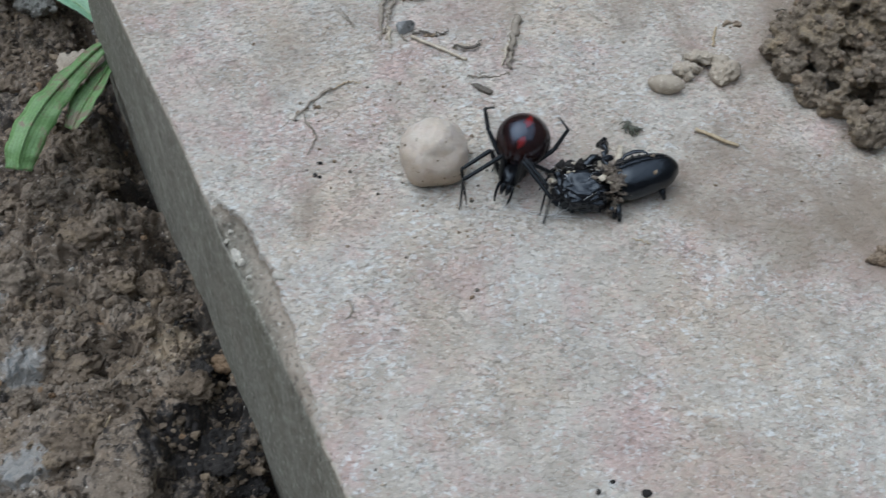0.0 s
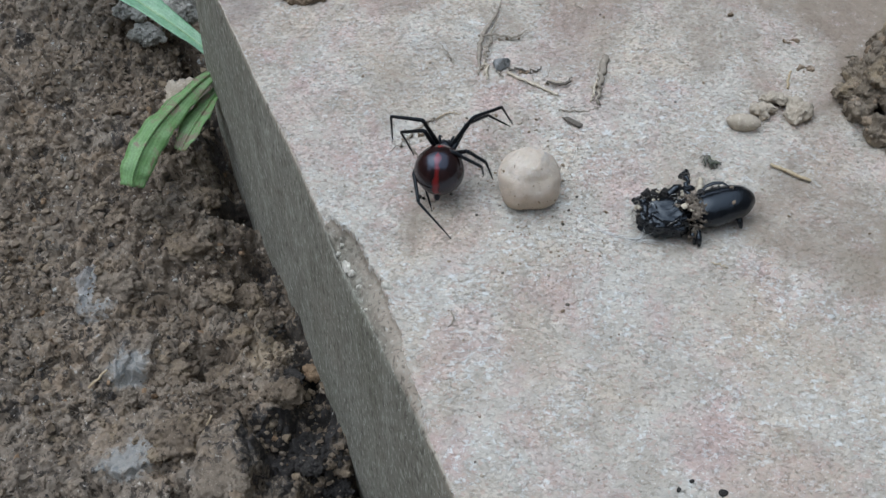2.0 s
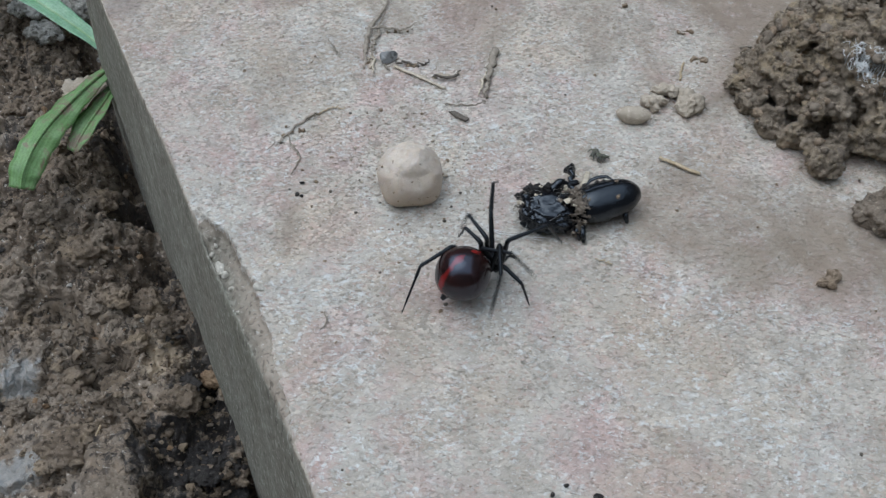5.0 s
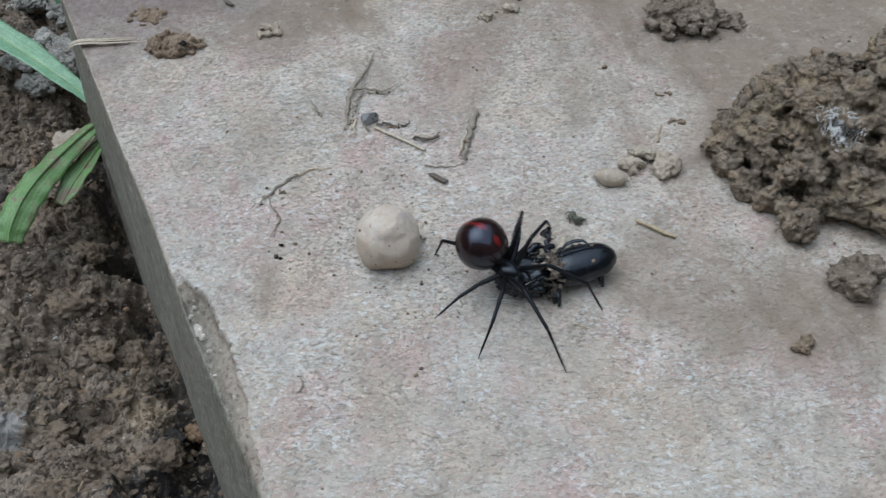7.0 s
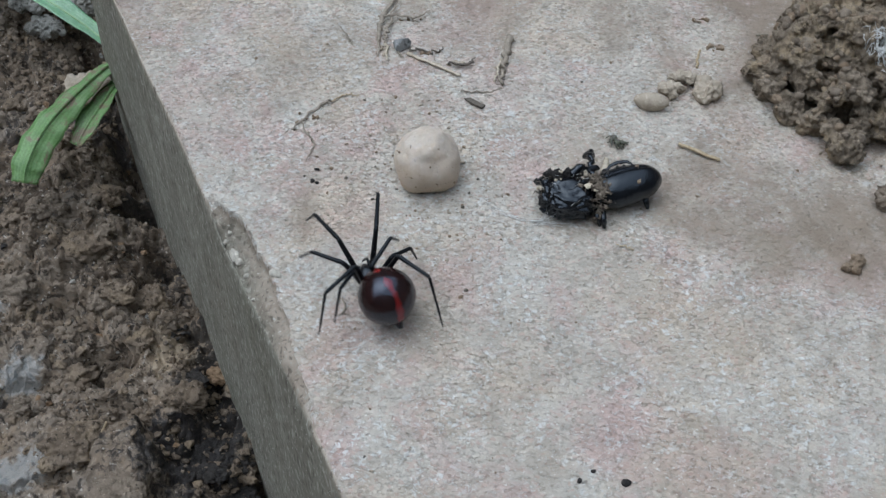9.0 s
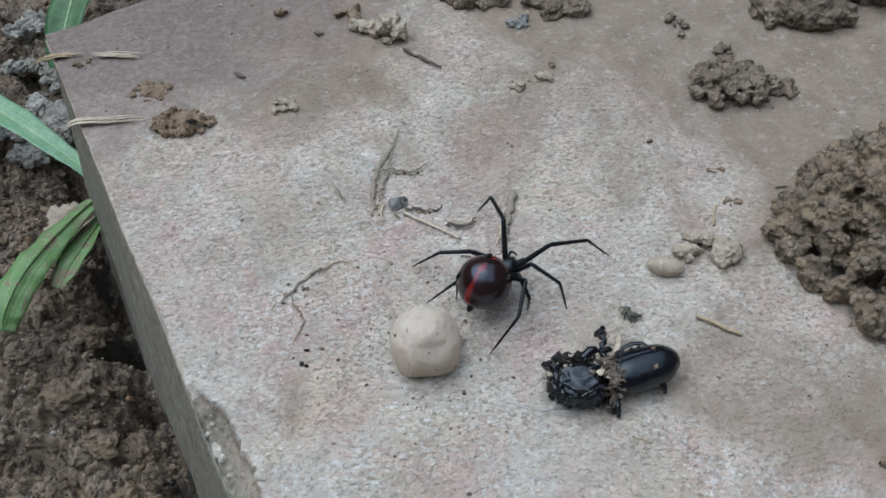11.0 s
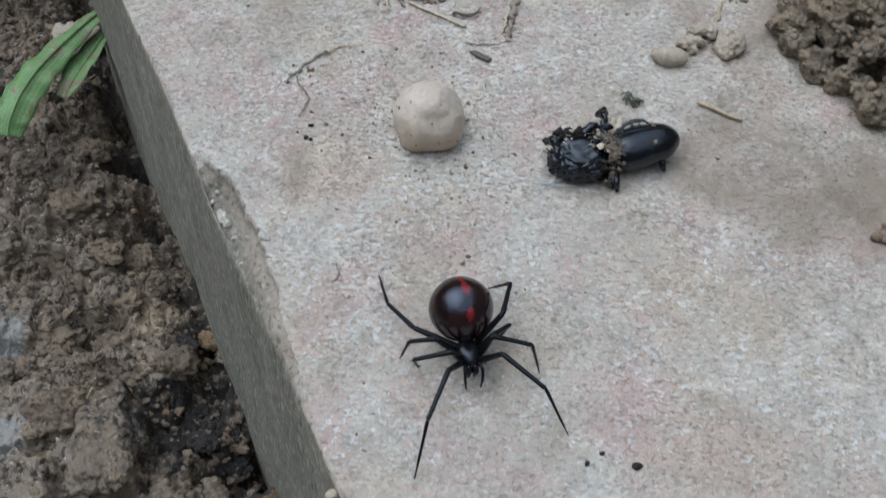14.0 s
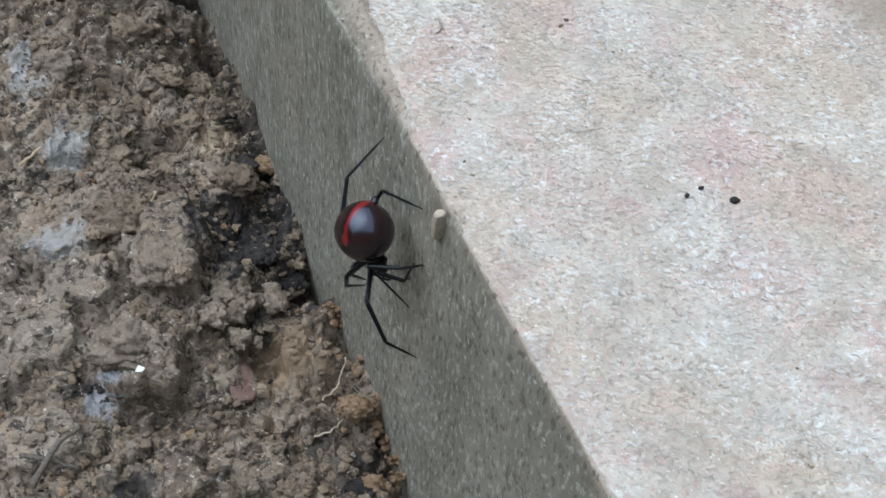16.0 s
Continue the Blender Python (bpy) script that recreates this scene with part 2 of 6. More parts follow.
def ground_material():
    s = Shade("damp_soil", 0.8, 0.35)
    c = s.ramp(s.noise(26, 6, 0.68, warp=0.6), (0.36, (0.105, 0.08, 0.058)), (0.5, (0.195, 0.154, 0.113)), (0.64, (0.27, 0.222, 0.172)))
    c = s.mix(s.ramp(s.noise(10, 6, 0.7, warp=0.4), (0.5, 0.0), (0.6, 0.75)), c, (0.225, 0.19, 0.149))
    x, y = s.axis(0), s.axis(1)
    # a drier, paler stretch
    dx, dy = s.calc("SUBTRACT", x, -0.11), s.calc("SUBTRACT", y, 0.07)
    d = s.calc("SQRT", s.calc("ADD", s.calc("MULTIPLY", dx, dx), s.calc("MULTIPLY", dy, dy)))
    d = s.calc("ADD", s.calc("DIVIDE", d, 0.075), s.calc("MULTIPLY", s.calc("SUBTRACT", s.noise(30, 6, 0.7), 0.5), 1.8))
    c = s.mix(s.ramp(d, (0.35, 0.35), (1.0, 0.0)), c, (0.28, 0.24, 0.195))
    c = s.mix(s.ramp(s.noise(13, 6, 0.75, warp=0.8), (0.53, 0.0), (0.6, 0.7)), c, (0.285, 0.215, 0.148))
    c = s.mix(s.ramp(s.noise(8, 6, 0.75, warp=0.9), (0.63, 0.0), (0.67, 0.7)), c, (0.43, 0.455, 0.45))
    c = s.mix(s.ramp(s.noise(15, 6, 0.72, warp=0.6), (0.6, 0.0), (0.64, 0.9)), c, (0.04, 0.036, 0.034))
    # shade of the gaps between crumbs put into the colour, with dark organic bits
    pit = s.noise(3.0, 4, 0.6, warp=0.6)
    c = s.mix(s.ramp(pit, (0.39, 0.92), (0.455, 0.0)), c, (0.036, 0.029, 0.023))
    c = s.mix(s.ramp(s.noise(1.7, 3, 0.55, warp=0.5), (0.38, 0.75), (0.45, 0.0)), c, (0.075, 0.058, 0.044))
    c = s.mix(s.ramp(s.noise(1.9, 3, 0.55, warp=0.5), (0.58, 0.0), (0.65, 0.7)), c, (0.33, 0.27, 0.205))
    c = s.mix(s.ramp(s.noise(1.1, 2, 0.5), (0.66, 0.0), (0.71, 0.75)), c, (0.50, 0.46, 0.40))
    # black patches by the slab: charcoal plus painted gap shade; pale ones are mould
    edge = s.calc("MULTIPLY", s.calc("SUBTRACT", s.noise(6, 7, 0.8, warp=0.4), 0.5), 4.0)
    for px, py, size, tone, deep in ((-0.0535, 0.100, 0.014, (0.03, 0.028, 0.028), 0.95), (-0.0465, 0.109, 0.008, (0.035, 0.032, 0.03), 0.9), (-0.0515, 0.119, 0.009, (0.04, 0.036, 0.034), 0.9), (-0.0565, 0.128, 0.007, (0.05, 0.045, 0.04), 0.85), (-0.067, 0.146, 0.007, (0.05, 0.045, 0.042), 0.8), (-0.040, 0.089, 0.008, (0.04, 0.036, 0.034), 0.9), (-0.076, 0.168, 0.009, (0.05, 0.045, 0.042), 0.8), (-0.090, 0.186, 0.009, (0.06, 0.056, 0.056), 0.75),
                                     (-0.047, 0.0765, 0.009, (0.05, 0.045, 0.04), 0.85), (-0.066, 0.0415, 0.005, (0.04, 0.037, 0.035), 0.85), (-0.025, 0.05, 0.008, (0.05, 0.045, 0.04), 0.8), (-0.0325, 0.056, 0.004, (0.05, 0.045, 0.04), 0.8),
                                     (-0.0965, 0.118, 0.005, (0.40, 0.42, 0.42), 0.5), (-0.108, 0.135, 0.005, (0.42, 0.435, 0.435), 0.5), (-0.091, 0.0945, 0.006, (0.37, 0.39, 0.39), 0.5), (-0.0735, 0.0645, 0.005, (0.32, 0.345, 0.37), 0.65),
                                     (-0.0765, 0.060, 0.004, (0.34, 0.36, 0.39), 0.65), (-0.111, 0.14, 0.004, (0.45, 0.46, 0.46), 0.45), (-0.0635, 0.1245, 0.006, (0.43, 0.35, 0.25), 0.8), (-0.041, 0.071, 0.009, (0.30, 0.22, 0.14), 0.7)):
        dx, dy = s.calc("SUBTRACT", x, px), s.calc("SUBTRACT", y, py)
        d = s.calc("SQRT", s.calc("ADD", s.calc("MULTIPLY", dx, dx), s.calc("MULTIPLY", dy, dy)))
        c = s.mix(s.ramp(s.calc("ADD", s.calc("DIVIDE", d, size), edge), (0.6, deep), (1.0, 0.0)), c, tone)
    s.colour(c)
    s.link(s.ramp(s.noise(6, 3), (0.35, 0.45), (0.6, 0.9)), s.b.inputs["Roughness"])
    s.relief((pit, 1.2, 0.9), (s.noise(1.3, 3, 0.6, warp=0.5), 0.6, 0.9))
    return s.m


def straw_material(name, a, b):
    s = Shade(name, 0.75, 0.3)
    s.colour(s.ramp(s.noise(0.8, 4, 0.7, s.stretch(1, 1, 0.1)), (0.3, a), (0.7, b)))
    s.relief((s.noise(0.3, 3, 0.6, s.stretch(1, 1, 0.05)), 0.1, 0.6))
    return s.m


def leaf_material(name, dark, light, dirt=0.4, veins=False):
    s = Shade(name, 0.45, 0.45)
    c = s.ramp(s.noise(3.0, 4, 0.6), (0.3, dark), (0.7, light))
    c = s.mix(s.ramp(s.noise(0.5, 2, 0.5, s.stretch(1, 1, 1)), (0.4, 0.35), (0.6, 0.0)), c, tuple(v * 0.6 for v in dark))
    height = s.noise(1.2, 3, 0.6)
    if veins:
        # parallel veins run along the leaf, whose breadth lies in the mesh's second layer of coordinates
        n = s.t.nodes.new("ShaderNodeUVMap")
        part_of = s.node("ShaderNodeSeparateXYZ")
        s.link(n.outputs[0], part_of.inputs[0])
        lines = s.calc("SINE", s.calc("MULTIPLY", part_of.outputs[0], 27.0))
        c = s.mix(s.ramp(lines, (0.3, 0.0), (0.9, 0.15)), c, tuple(min(1, v * 1.25) for v in light))
        c = s.mix(s.ramp(s.calc("MULTIPLY", lines, -1.0), (0.4, 0.0), (0.95, 0.1)), c, tuple(v * 0.75 for v in dark))
        height = lines
    low = 0.08 * (dirt > 0.8)
    c = s.mix(s.ramp(s.noise(6, 6, 0.75, warp=0.4), (0.60 - low, 0.0), (0.66 - low, dirt)), c, (0.20, 0.155, 0.105))
    s.colour(c)
    s.b.inputs["Subsurface Weight"].default_value = 0.15
    s.b.inputs["Subsurface Radius"].default_value = (0.0006, 0.0012, 0.0003)
    s.relief((height, 0.05, 0.3))
    return s.m


def egg_material():
    s = Shade("papery_silk", 0.7, 0.3)
    c = s.ramp(s.noise(4.0, 5, 0.65), (0.36, (0.50, 0.42, 0.335)), (0.62, (0.62, 0.545, 0.46)))
    c = s.mix(s.ramp(s.noise(0.9, 4, 0.75, s.stretch(1, 1, 0.3)), (0.58, 0.0), (0.68, 0.5)), c, (0.72, 0.68, 0.61))
    foot = s.ramp(s.calc("ADD", s.calc("MULTIPLY", s.axis(2), 100.0), s.calc("MULTIPLY", s.noise(3, 4, 0.7), 0.5)), (0.35, 0.9), (0.95, 0.0))
    c = s.mix(foot, c, (0.48, 0.38, 0.275))
    c = s.mix(s.ramp(s.noise(1.1, 5, 0.78), (0.33, 0.75), (0.385, 0.0)), c, (0.22, 0.165, 0.12))
    s.colour(c)
    s.b.inputs["Subsurface Weight"].default_value = 0.2
    s.b.inputs["Subsurface Radius"].default_value = (0.0015, 0.001, 0.0006)
    s.b.inputs["Sheen Weight"].default_value = 0.15
    s.relief((s.noise(2.2, 5, 0.65), 0.45, 0.6), (s.noise(0.4, 4, 0.7, s.stretch(1, 1, 0.35)), 0.12, 0.7))
    return s.m


def abdomen_material():
    s = Shade("glossy_black_abdomen", 0.2, 0.75)
    # the blue of the reflected sky is put into the gloss colour
    s.b.inputs["Specular Tint"].default_value = (0.62, 0.78, 1.0, 1)
    c = s.ramp(s.noise(2.5, 3, 0.6), (0.3, (0.010, 0.0045, 0.004)), (0.7, (0.028, 0.010, 0.008)))
    x, y, z = (s.calc("MULTIPLY", s.axis(i), 1000.0) for i in range(3))
    # two red spots and a stripe down the rear, along the middle of the back
    wob = s.calc("MULTIPLY", s.calc("SUBTRACT", s.noise(1.3, 3, 0.6), 0.5), 1.1)
    away = s.calc("ABSOLUTE", s.calc("ADD", x, wob))
    width = s.ramp(s.calc("ADD", s.calc("MULTIPLY", s.calc("ADD", y, s.calc("MULTIPLY", wob, 0.6)), 0.1), 0.5),
                   (0.0, 0.62), (0.08, 0.60), (0.2, 0.36), (0.32, 0.40), (0.42, 0.62), (0.50, 0.5), (0.58, 0.06), (0.69, 0.0), (0.74, 0.5), (0.79, 0.58), (0.84, 0.3), (0.87, 0.0))
    band = s.ramp(s.calc("SUBTRACT", s.calc("MULTIPLY", width, 1.38), away), (0.0, 0.0), (0.5, 1.0))
    top = s.ramp(s.calc("ADD", s.calc("MULTIPLY", z, 0.2), 0.5), (0.06, 0.0), (0.14, 1.0))
    red = s.mix(1.0, band, top, "MULTIPLY")
    c = s.mix(red, c, (0.175, 0.012, 0.010))
    s.colour(c)
    s.link(s.ramp(s.noise(1.2, 3), (0.35, 0.17), (0.7, 0.27)), s.b.inputs["Roughness"])
    s.relief((s.noise(0.35, 3, 0.6), 0.03, 0.35), (s.noise(2.2, 3, 0.5), 0.22, 0.5))
    return s.m


def chitin_material(name, c, rough, gloss=0.3, dents=0.0):
    s = Shade(name, rough, gloss)
    # gloss tinted to stand in for bluer sky in the reflections
    s.b.inputs["Specular Tint"].default_value = (0.78, 0.89, 1.0, 1)
    s.colour(s.ramp(s.noise(0.9, 3, 0.6), (0.35, c), (0.7, tuple(v * 2.2 for v in c))))
    s.relief((s.noise(1.4, 4, 0.65), dents, 0.5), (s.noise(0.22, 3, 0.6), 0.05, 0.5))
    return s.m


STONE, SIDE, CHIP = stone_material(), side_material(), chip_material()
SOIL = ground_material()
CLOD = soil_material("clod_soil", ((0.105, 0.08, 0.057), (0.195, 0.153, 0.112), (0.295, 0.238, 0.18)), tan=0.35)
MOUND = soil_material("brown_mud", ((0.14, 0.111, 0.08), (0.232, 0.189, 0.14), (0.355, 0.295, 0.224)), scale=5.0, crevice_shade=0.75, tan=0.6, bump=0.6)
GREY_CLOD = soil_material("grey_mud", ((0.145, 0.116, 0.087), (0.235, 0.192, 0.147), (0.335, 0.28, 0.218)), crevice_shade=0.6, bump=0.55)
DARK_CLOD = soil_material("black_soil", ((0.014, 0.013, 0.013), (0.032, 0.029, 0.027), (0.065, 0.058, 0.052)), 0.25, 0.1)
BROWN_CLOD = soil_material("brown_clod", ((0.19, 0.137, 0.09), (0.285, 0.215, 0.148), (0.39, 0.315, 0.235)), crevice_shade=0.6)
TAN_CLOD = soil_material("tan_clod", ((0.34, 0.285, 0.215), (0.44, 0.38, 0.30), (0.54, 0.475, 0.385)), crevice_shade=0.25, pale=0.0, bump=0.22)
RUST_CLOD = soil_material("rusty_soil", ((0.20, 0.125, 0.07), (0.28, 0.19, 0.115), (0.34, 0.25, 0.165)))
PALE_CLOD = soil_material("pale_mould", ((0.19, 0.18, 0.155), (0.34, 0.33, 0.295), (0.52, 0.51, 0.465)))
BAND = soil_material("stuck_dirt", ((0.035, 0.028, 0.022), (0.17, 0.137, 0.105), (0.38, 0.325, 0.26)), scale=1.6)
SLATE = soil_material("grey_stone", ((0.20, 0.205, 0.20), (0.28, 0.285, 0.28), (0.37, 0.375, 0.37)), bump=0.3)
STRAW = straw_material("dry_straw", (0.34, 0.25, 0.14), (0.55, 0.46, 0.32))
PALE_STRAW = straw_material("bleached_straw", (0.42, 0.35, 0.25), (0.66, 0.60, 0.49))
TWIG = straw_material("grey_twig", (0.21, 0.18, 0.14), (0.40, 0.35, 0.285))
DARK_TWIG = straw_material("dark_twig", (0.07, 0.06, 0.05), (0.19, 0.165, 0.135))
BLADE = leaf_material("fresh_grass", (0.16, 0.33, 0.19), (0.31, 0.49, 0.32), 0.15, veins=True)
WILTED = leaf_material("dirty_green_leaf", (0.125, 0.245, 0.08), (0.225, 0.375, 0.155), 0.95, veins=True)
DARK_LEAF = leaf_material("dark_green_leaf", (0.03, 0.10, 0.03), (0.07, 0.19, 0.07), 0.3)
EGG = egg_material()
ABDOMEN = abdomen_material()
CHITIN = chitin_material("black_chitin", (0.005, 0.005, 0.006), 0.28, 0.5)
LEG = chitin_material("black_leg_chitin", (0.004, 0.004, 0.0045), 0.36, 0.3)
ELYTRA = chitin_material("beetle_shell", (0.004, 0.0045, 0.006), 0.17, 0.55, 0.25)
TORN = chitin_material("torn_shell", (0.005, 0.005, 0.006), 0.22, 0.6, 0.3)
SILK = Shade("white_silk", 0.5, 0.4).colour((0.72, 0.72, 0.70)).m
SCREEN_WALL = soil_material("screen_wall_dark", ((0.10, 0.095, 0.085), (0.13, 0.125, 0.11), (0.16, 0.15, 0.135)), scale=300.0)


# ---- mesh helpers (places in millimetres) ----
def finish(name, bm, material, parent=None, smooth=True):
    me = bpy.data.meshes.new(name)
    bm.to_mesh(me)
    bm.free()
    for m in material if isinstance(material, (list, tuple)) else (material,):
        me.materials.append(m)
    if smooth:
        me.polygons.foreach_set("use_smooth", [True] * len(me.polygons))
    ob = new(name, me)
    ob.parent = parent
    return ob


def part(name, bm, material, parent, label=""):
    ob = finish(name, bm, material, parent)
    return tagged(ob, label) if label else ob


def array_mesh(name, verts, faces, material):
    me = bpy.data.meshes.new(name)
    me.from_pydata(np.asarray(verts).tolist(), [], np.asarray(faces).tolist())
    for m in material if isinstance(material, (list, tuple)) else (material,):
        me.materials.append(m)
    me.polygons.foreach_set("use_smooth", [True] * len(me.polygons))
    return me


def ball(level):
    bm = bmesh.new()
    bmesh.ops.create_icosphere(bm, subdivisions=level, radius=1)
    v = np.array([w.co[:] for w in bm.verts])
    f = np.array([[w.index for w in q.verts] for q in bm.faces])
    bm.free()
    return v, f


BALLS = {k: ball(k) for k in (1, 2, 3, 4, 5)}


def lump_points(level, radii, rough=0.22, seed=0):
    """Vertices of one uneven lump, its radii in millimetres."""
    r = np.random.default_rng(seed)
    v, _ = BALLS[level]
    d = np.zeros(len(v))
    for k, a in ((1.7, 0.5), (3.2, 0.32), (6.0, 0.2), (11.0, 0.1)):
        for _ in range(3):
            w = r.normal(size=3)
            d += a * np.sin(v @ (w / np.linalg.norm(w)) * k * r.uniform(0.8, 1.3) + r.uniform(0, 6.3)) / 1.7
    turn = np.linalg.qr(r.normal(size=(3, 3)))[0]
    return ((v @ turn) * (1 + rough * d)[:, None]) * np.asarray(radii)


def crag(v, size, seed):
    """Uneven height of a crumbly surface at places v (mm), from rough to fine."""
    o = Vector((seed * 3.7, seed * 1.9, -seed * 2.3))
    return [1.0 * noise.noise(Vector(q) / size + o) + 0.55 * noise.noise(Vector(q) / (size * 0.45) - o)
            - 0.7 * abs(noise.noise(Vector(q) / (size * 0.6) + o * 2)) + 0.5 * noise.noise(Vector(q) / (size * 0.22) + o) - 0.4 * abs(noise.noise(Vector(q) / (size * 0.3) - o)) for q in v]


def lumps(name, items, level, material, rough=0.22, seed=1, jag=0.11, smooth=True):
    """One mesh of many loose crumbs; items are rows x, y, z, radius across, radius up."""
    f = BALLS[level][1]
    r = np.random.default_rng(seed)
    kinds = [lump_points(level, (1, 1, 1), rough, seed * 1000 + i) for i in range(min(len(items), 160))]
    vs, fs = [], []
    for i, (x, y, z, ra, rb) in enumerate(items):
        c, s = math.cos(i * 2.4), math.sin(i * 2.4)
        p = kinds[i % len(kinds)] @ np.array(((c, s, 0), (-s, c, 0), (0, 0, 1)))
        p = p * (ra, ra * (0.65 + 0.6 * ((i * 37) % 10) / 10), rb) * (1 + jag * r.normal(size=(len(p), 1))) + (x, y, z)
        vs.append(p * MM)
        fs.append(f + i * len(p))
    me = array_mesh(name, np.concatenate(vs), np.concatenate(fs), material)
    if not smooth:
        me.polygons.foreach_set("use_smooth", [False] * len(me.polygons))
    return new(name, me)


def fused(name, items, material, voxel=0.32, rough=0.24, seed=1, grain=1.6, depth=0.5):
    """Lumps grown together into one crumbly body; items as for lumps."""
    ob = lumps(name, items, 2, material, rough, seed)
    mod = ob.modifiers.new("fuse", "REMESH")
    mod.mode, mod.voxel_size, mod.use_smooth_shade = "VOXEL", voxel * MM, True
    me = bpy.data.meshes.new_from_object(ob.evaluated_get(bpy.context.evaluated_depsgraph_get()))
    ob.modifiers.remove(mod)
    ob.data = me
    me.name = name
    n = len(me.vertices)
    v, w = np.empty(n * 3), np.empty(n * 3)
    me.vertices.foreach_get("co", v)
    me.vertex_normals.foreach_get("vector", w)
    v, w = v.reshape(-1, 3), w.reshape(-1, 3)
    v = v + w * (np.array(crag(v / MM, grain, seed)) * depth * MM)[:, None]
    v[:, 2] += 0
    me.vertices.foreach_set("co", v.ravel())
    if not me.materials:
        me.materials.append(material)
    me.update()
    return ob


def tube(bm, points, radii, sides=8, flat=1.0):
    """Adds a closed tube along points, its radius from end to end by radii; millimetres."""
    pts = [Vector(p) * MM for p in points]
    rr = np.interp(np.linspace(0, 1, len(pts)), np.linspace(0, 1, len(radii)), radii)
    rings, ref = [], Vector((0.31, 0.17, 0.93)).normalized()
    for i, p in enumerate(pts):
        d = (pts[min(i + 1, len(pts) - 1)] - pts[max(i - 1, 0)]).normalized()
        a = d.cross(ref).normalized()
        b = d.cross(a)
        rings.append([bm.verts.new(p + (a * math.cos(k) + b * math.sin(k) * flat) * rr[i] * MM)
                      for k in (2 * math.pi * j / sides for j in range(sides))])
    for one, two in zip(rings, rings[1:]):
        for j in range(sides):
            bm.faces.new((one[j], one[(j + 1) % sides], two[(j + 1) % sides], two[j]))
    bm.faces.new(rings[0][::-1])
    bm.faces.new(rings[-1])
    return bm


def bent(points, steps=6, jitter=0.0, seed=0):
    """Points along a smooth line through the given ones, with some unevenness."""
    r = np.random.default_rng(seed)
    p = [Vector(q) for q in points]
    p = [2 * p[0] - p[1], *p, 2 * p[-1] - p[-2]]
    out = []
    for i in range(1, len(p) - 2):
        for k in range(steps):
            u = k / steps
            out.append(0.5 * (2 * p[i] + (p[i + 1] - p[i - 1]) * u + (2 * p[i - 1] - 5 * p[i] + 4 * p[i + 1] - p[i + 2]) * u * u
                              + (3 * p[i] - p[i - 1] - 3 * p[i + 1] + p[i + 2]) * u ** 3))
    out.append(p[-2])
    return [q + Vector(r.normal(size=3) * jitter) for q in out]


def ellipsoid(radii, level=4, at=(0, 0, 0)):
    bm = bmesh.new()
    bmesh.ops.create_icosphere(bm, subdivisions=level, radius=1)
    for v in bm.verts:
        v.co = Vector((v.co.x * radii[0] + at[0], v.co.y * radii[1] + at[1], v.co.z * radii[2] + at[2])) * MM
    return bm


# ---- ground, one sheet to the horizon ----
def bumps(x, y, size, seed):
    return noise.noise(Vector((x / size + seed * 7.3, y / size - seed * 3.1, seed * 1.7)))


EDGE, ALONG, INWARD = Vector((-82.0, 192.0, 0)), Vector((0.447, -0.894, 0)), Vector((0.894, 0.447, 0))


def lumpiness(x, y, size, seed):
    """Rounded clods of about this size, parted by narrow cracks; 0 to 1."""
    w = size * 0.35
    q = Vector((x + w * bumps(x, y, size * 0.6, seed), y + w * bumps(x, y, size * 0.6, seed + 1), seed * 9.7)) / size
    d = noise.voronoi(q)[0]
    return 0.5 * max(0.0, 1 - d[0] * d[0] * 1.6) + 0.5 * min(1.0, (d[1] - d[0]) / 0.24)


PITS = ((-44, 88, 5, 12), (-54, 101, 7, 7), (-41, 96, 4, 9), (-50, 110, 4, 8), (-54, 120, 4.5, 8), (-58, 129, 3, 6), (-30, 66, 4, 8), (-72, 146, 6, 9), (-90, 135.5, 4, 6), (-80, 123, 5, 6), (-76, 122.5, 4, 5),
        (-72, 109, 4, 6), (-57, 82, 3.2, 7), (-47, 75, 4, 9), (-45, 70, 3, 6), (-67, 42, 4, 7), (-82, 70, 7, 3), (-62, 128, 5, 4), (-95, 135, 8, 3), (-80, 175, 8, 8), (-68, 137, 3, 8), (-22, 50, 4, 7), (-27, 56, 3, 6),
        (-70, 152, 4, 10), (-78, 164, 4, 12), (-64, 57, 3, 4), (-33, 57, 3, 5))
# flat crusts of dried mud: centre, half length and breadth, rise
CRUSTS = ((-67, 92, 7, 13, 8.0), (-68, 65, 10, 7, 7.0), (-92, 100, 13, 9, 2.5), (-96, 72, 14, 10, 2.5), (-84, 84, 8, 6, 3.0), (-62, 44, 9, 5, 2.5), (-60, 112, 5, 6, 2.0), (-100, 122, 9, 7, 2.0), (-86, 52, 9, 6, 2.0), (-45, 50, 8, 6, 2.0))


def smooth_step(v, a, b):
    u = np.clip((v - a) / (b - a), 0.0, 1.0)
    return u * u * (3 - 2 * u)


def scatter(ix, iy, seed):
    """Random numbers from 0 to 1 for whole-numbered places."""
    n = (ix.astype(np.int64) * 374761393 + iy.astype(np.int64) * 668265263 + seed * 1442695041) & 0xFFFFFFFF
    n = ((n ^ (n >> 13)) * 1274126177) & 0xFFFFFFFF
    n = ((n ^ (n >> 15)) * 2246822519) & 0xFFFFFFFF
    return ((n ^ (n >> 16)) & 0xFFFFFF) / 0xFFFFFF


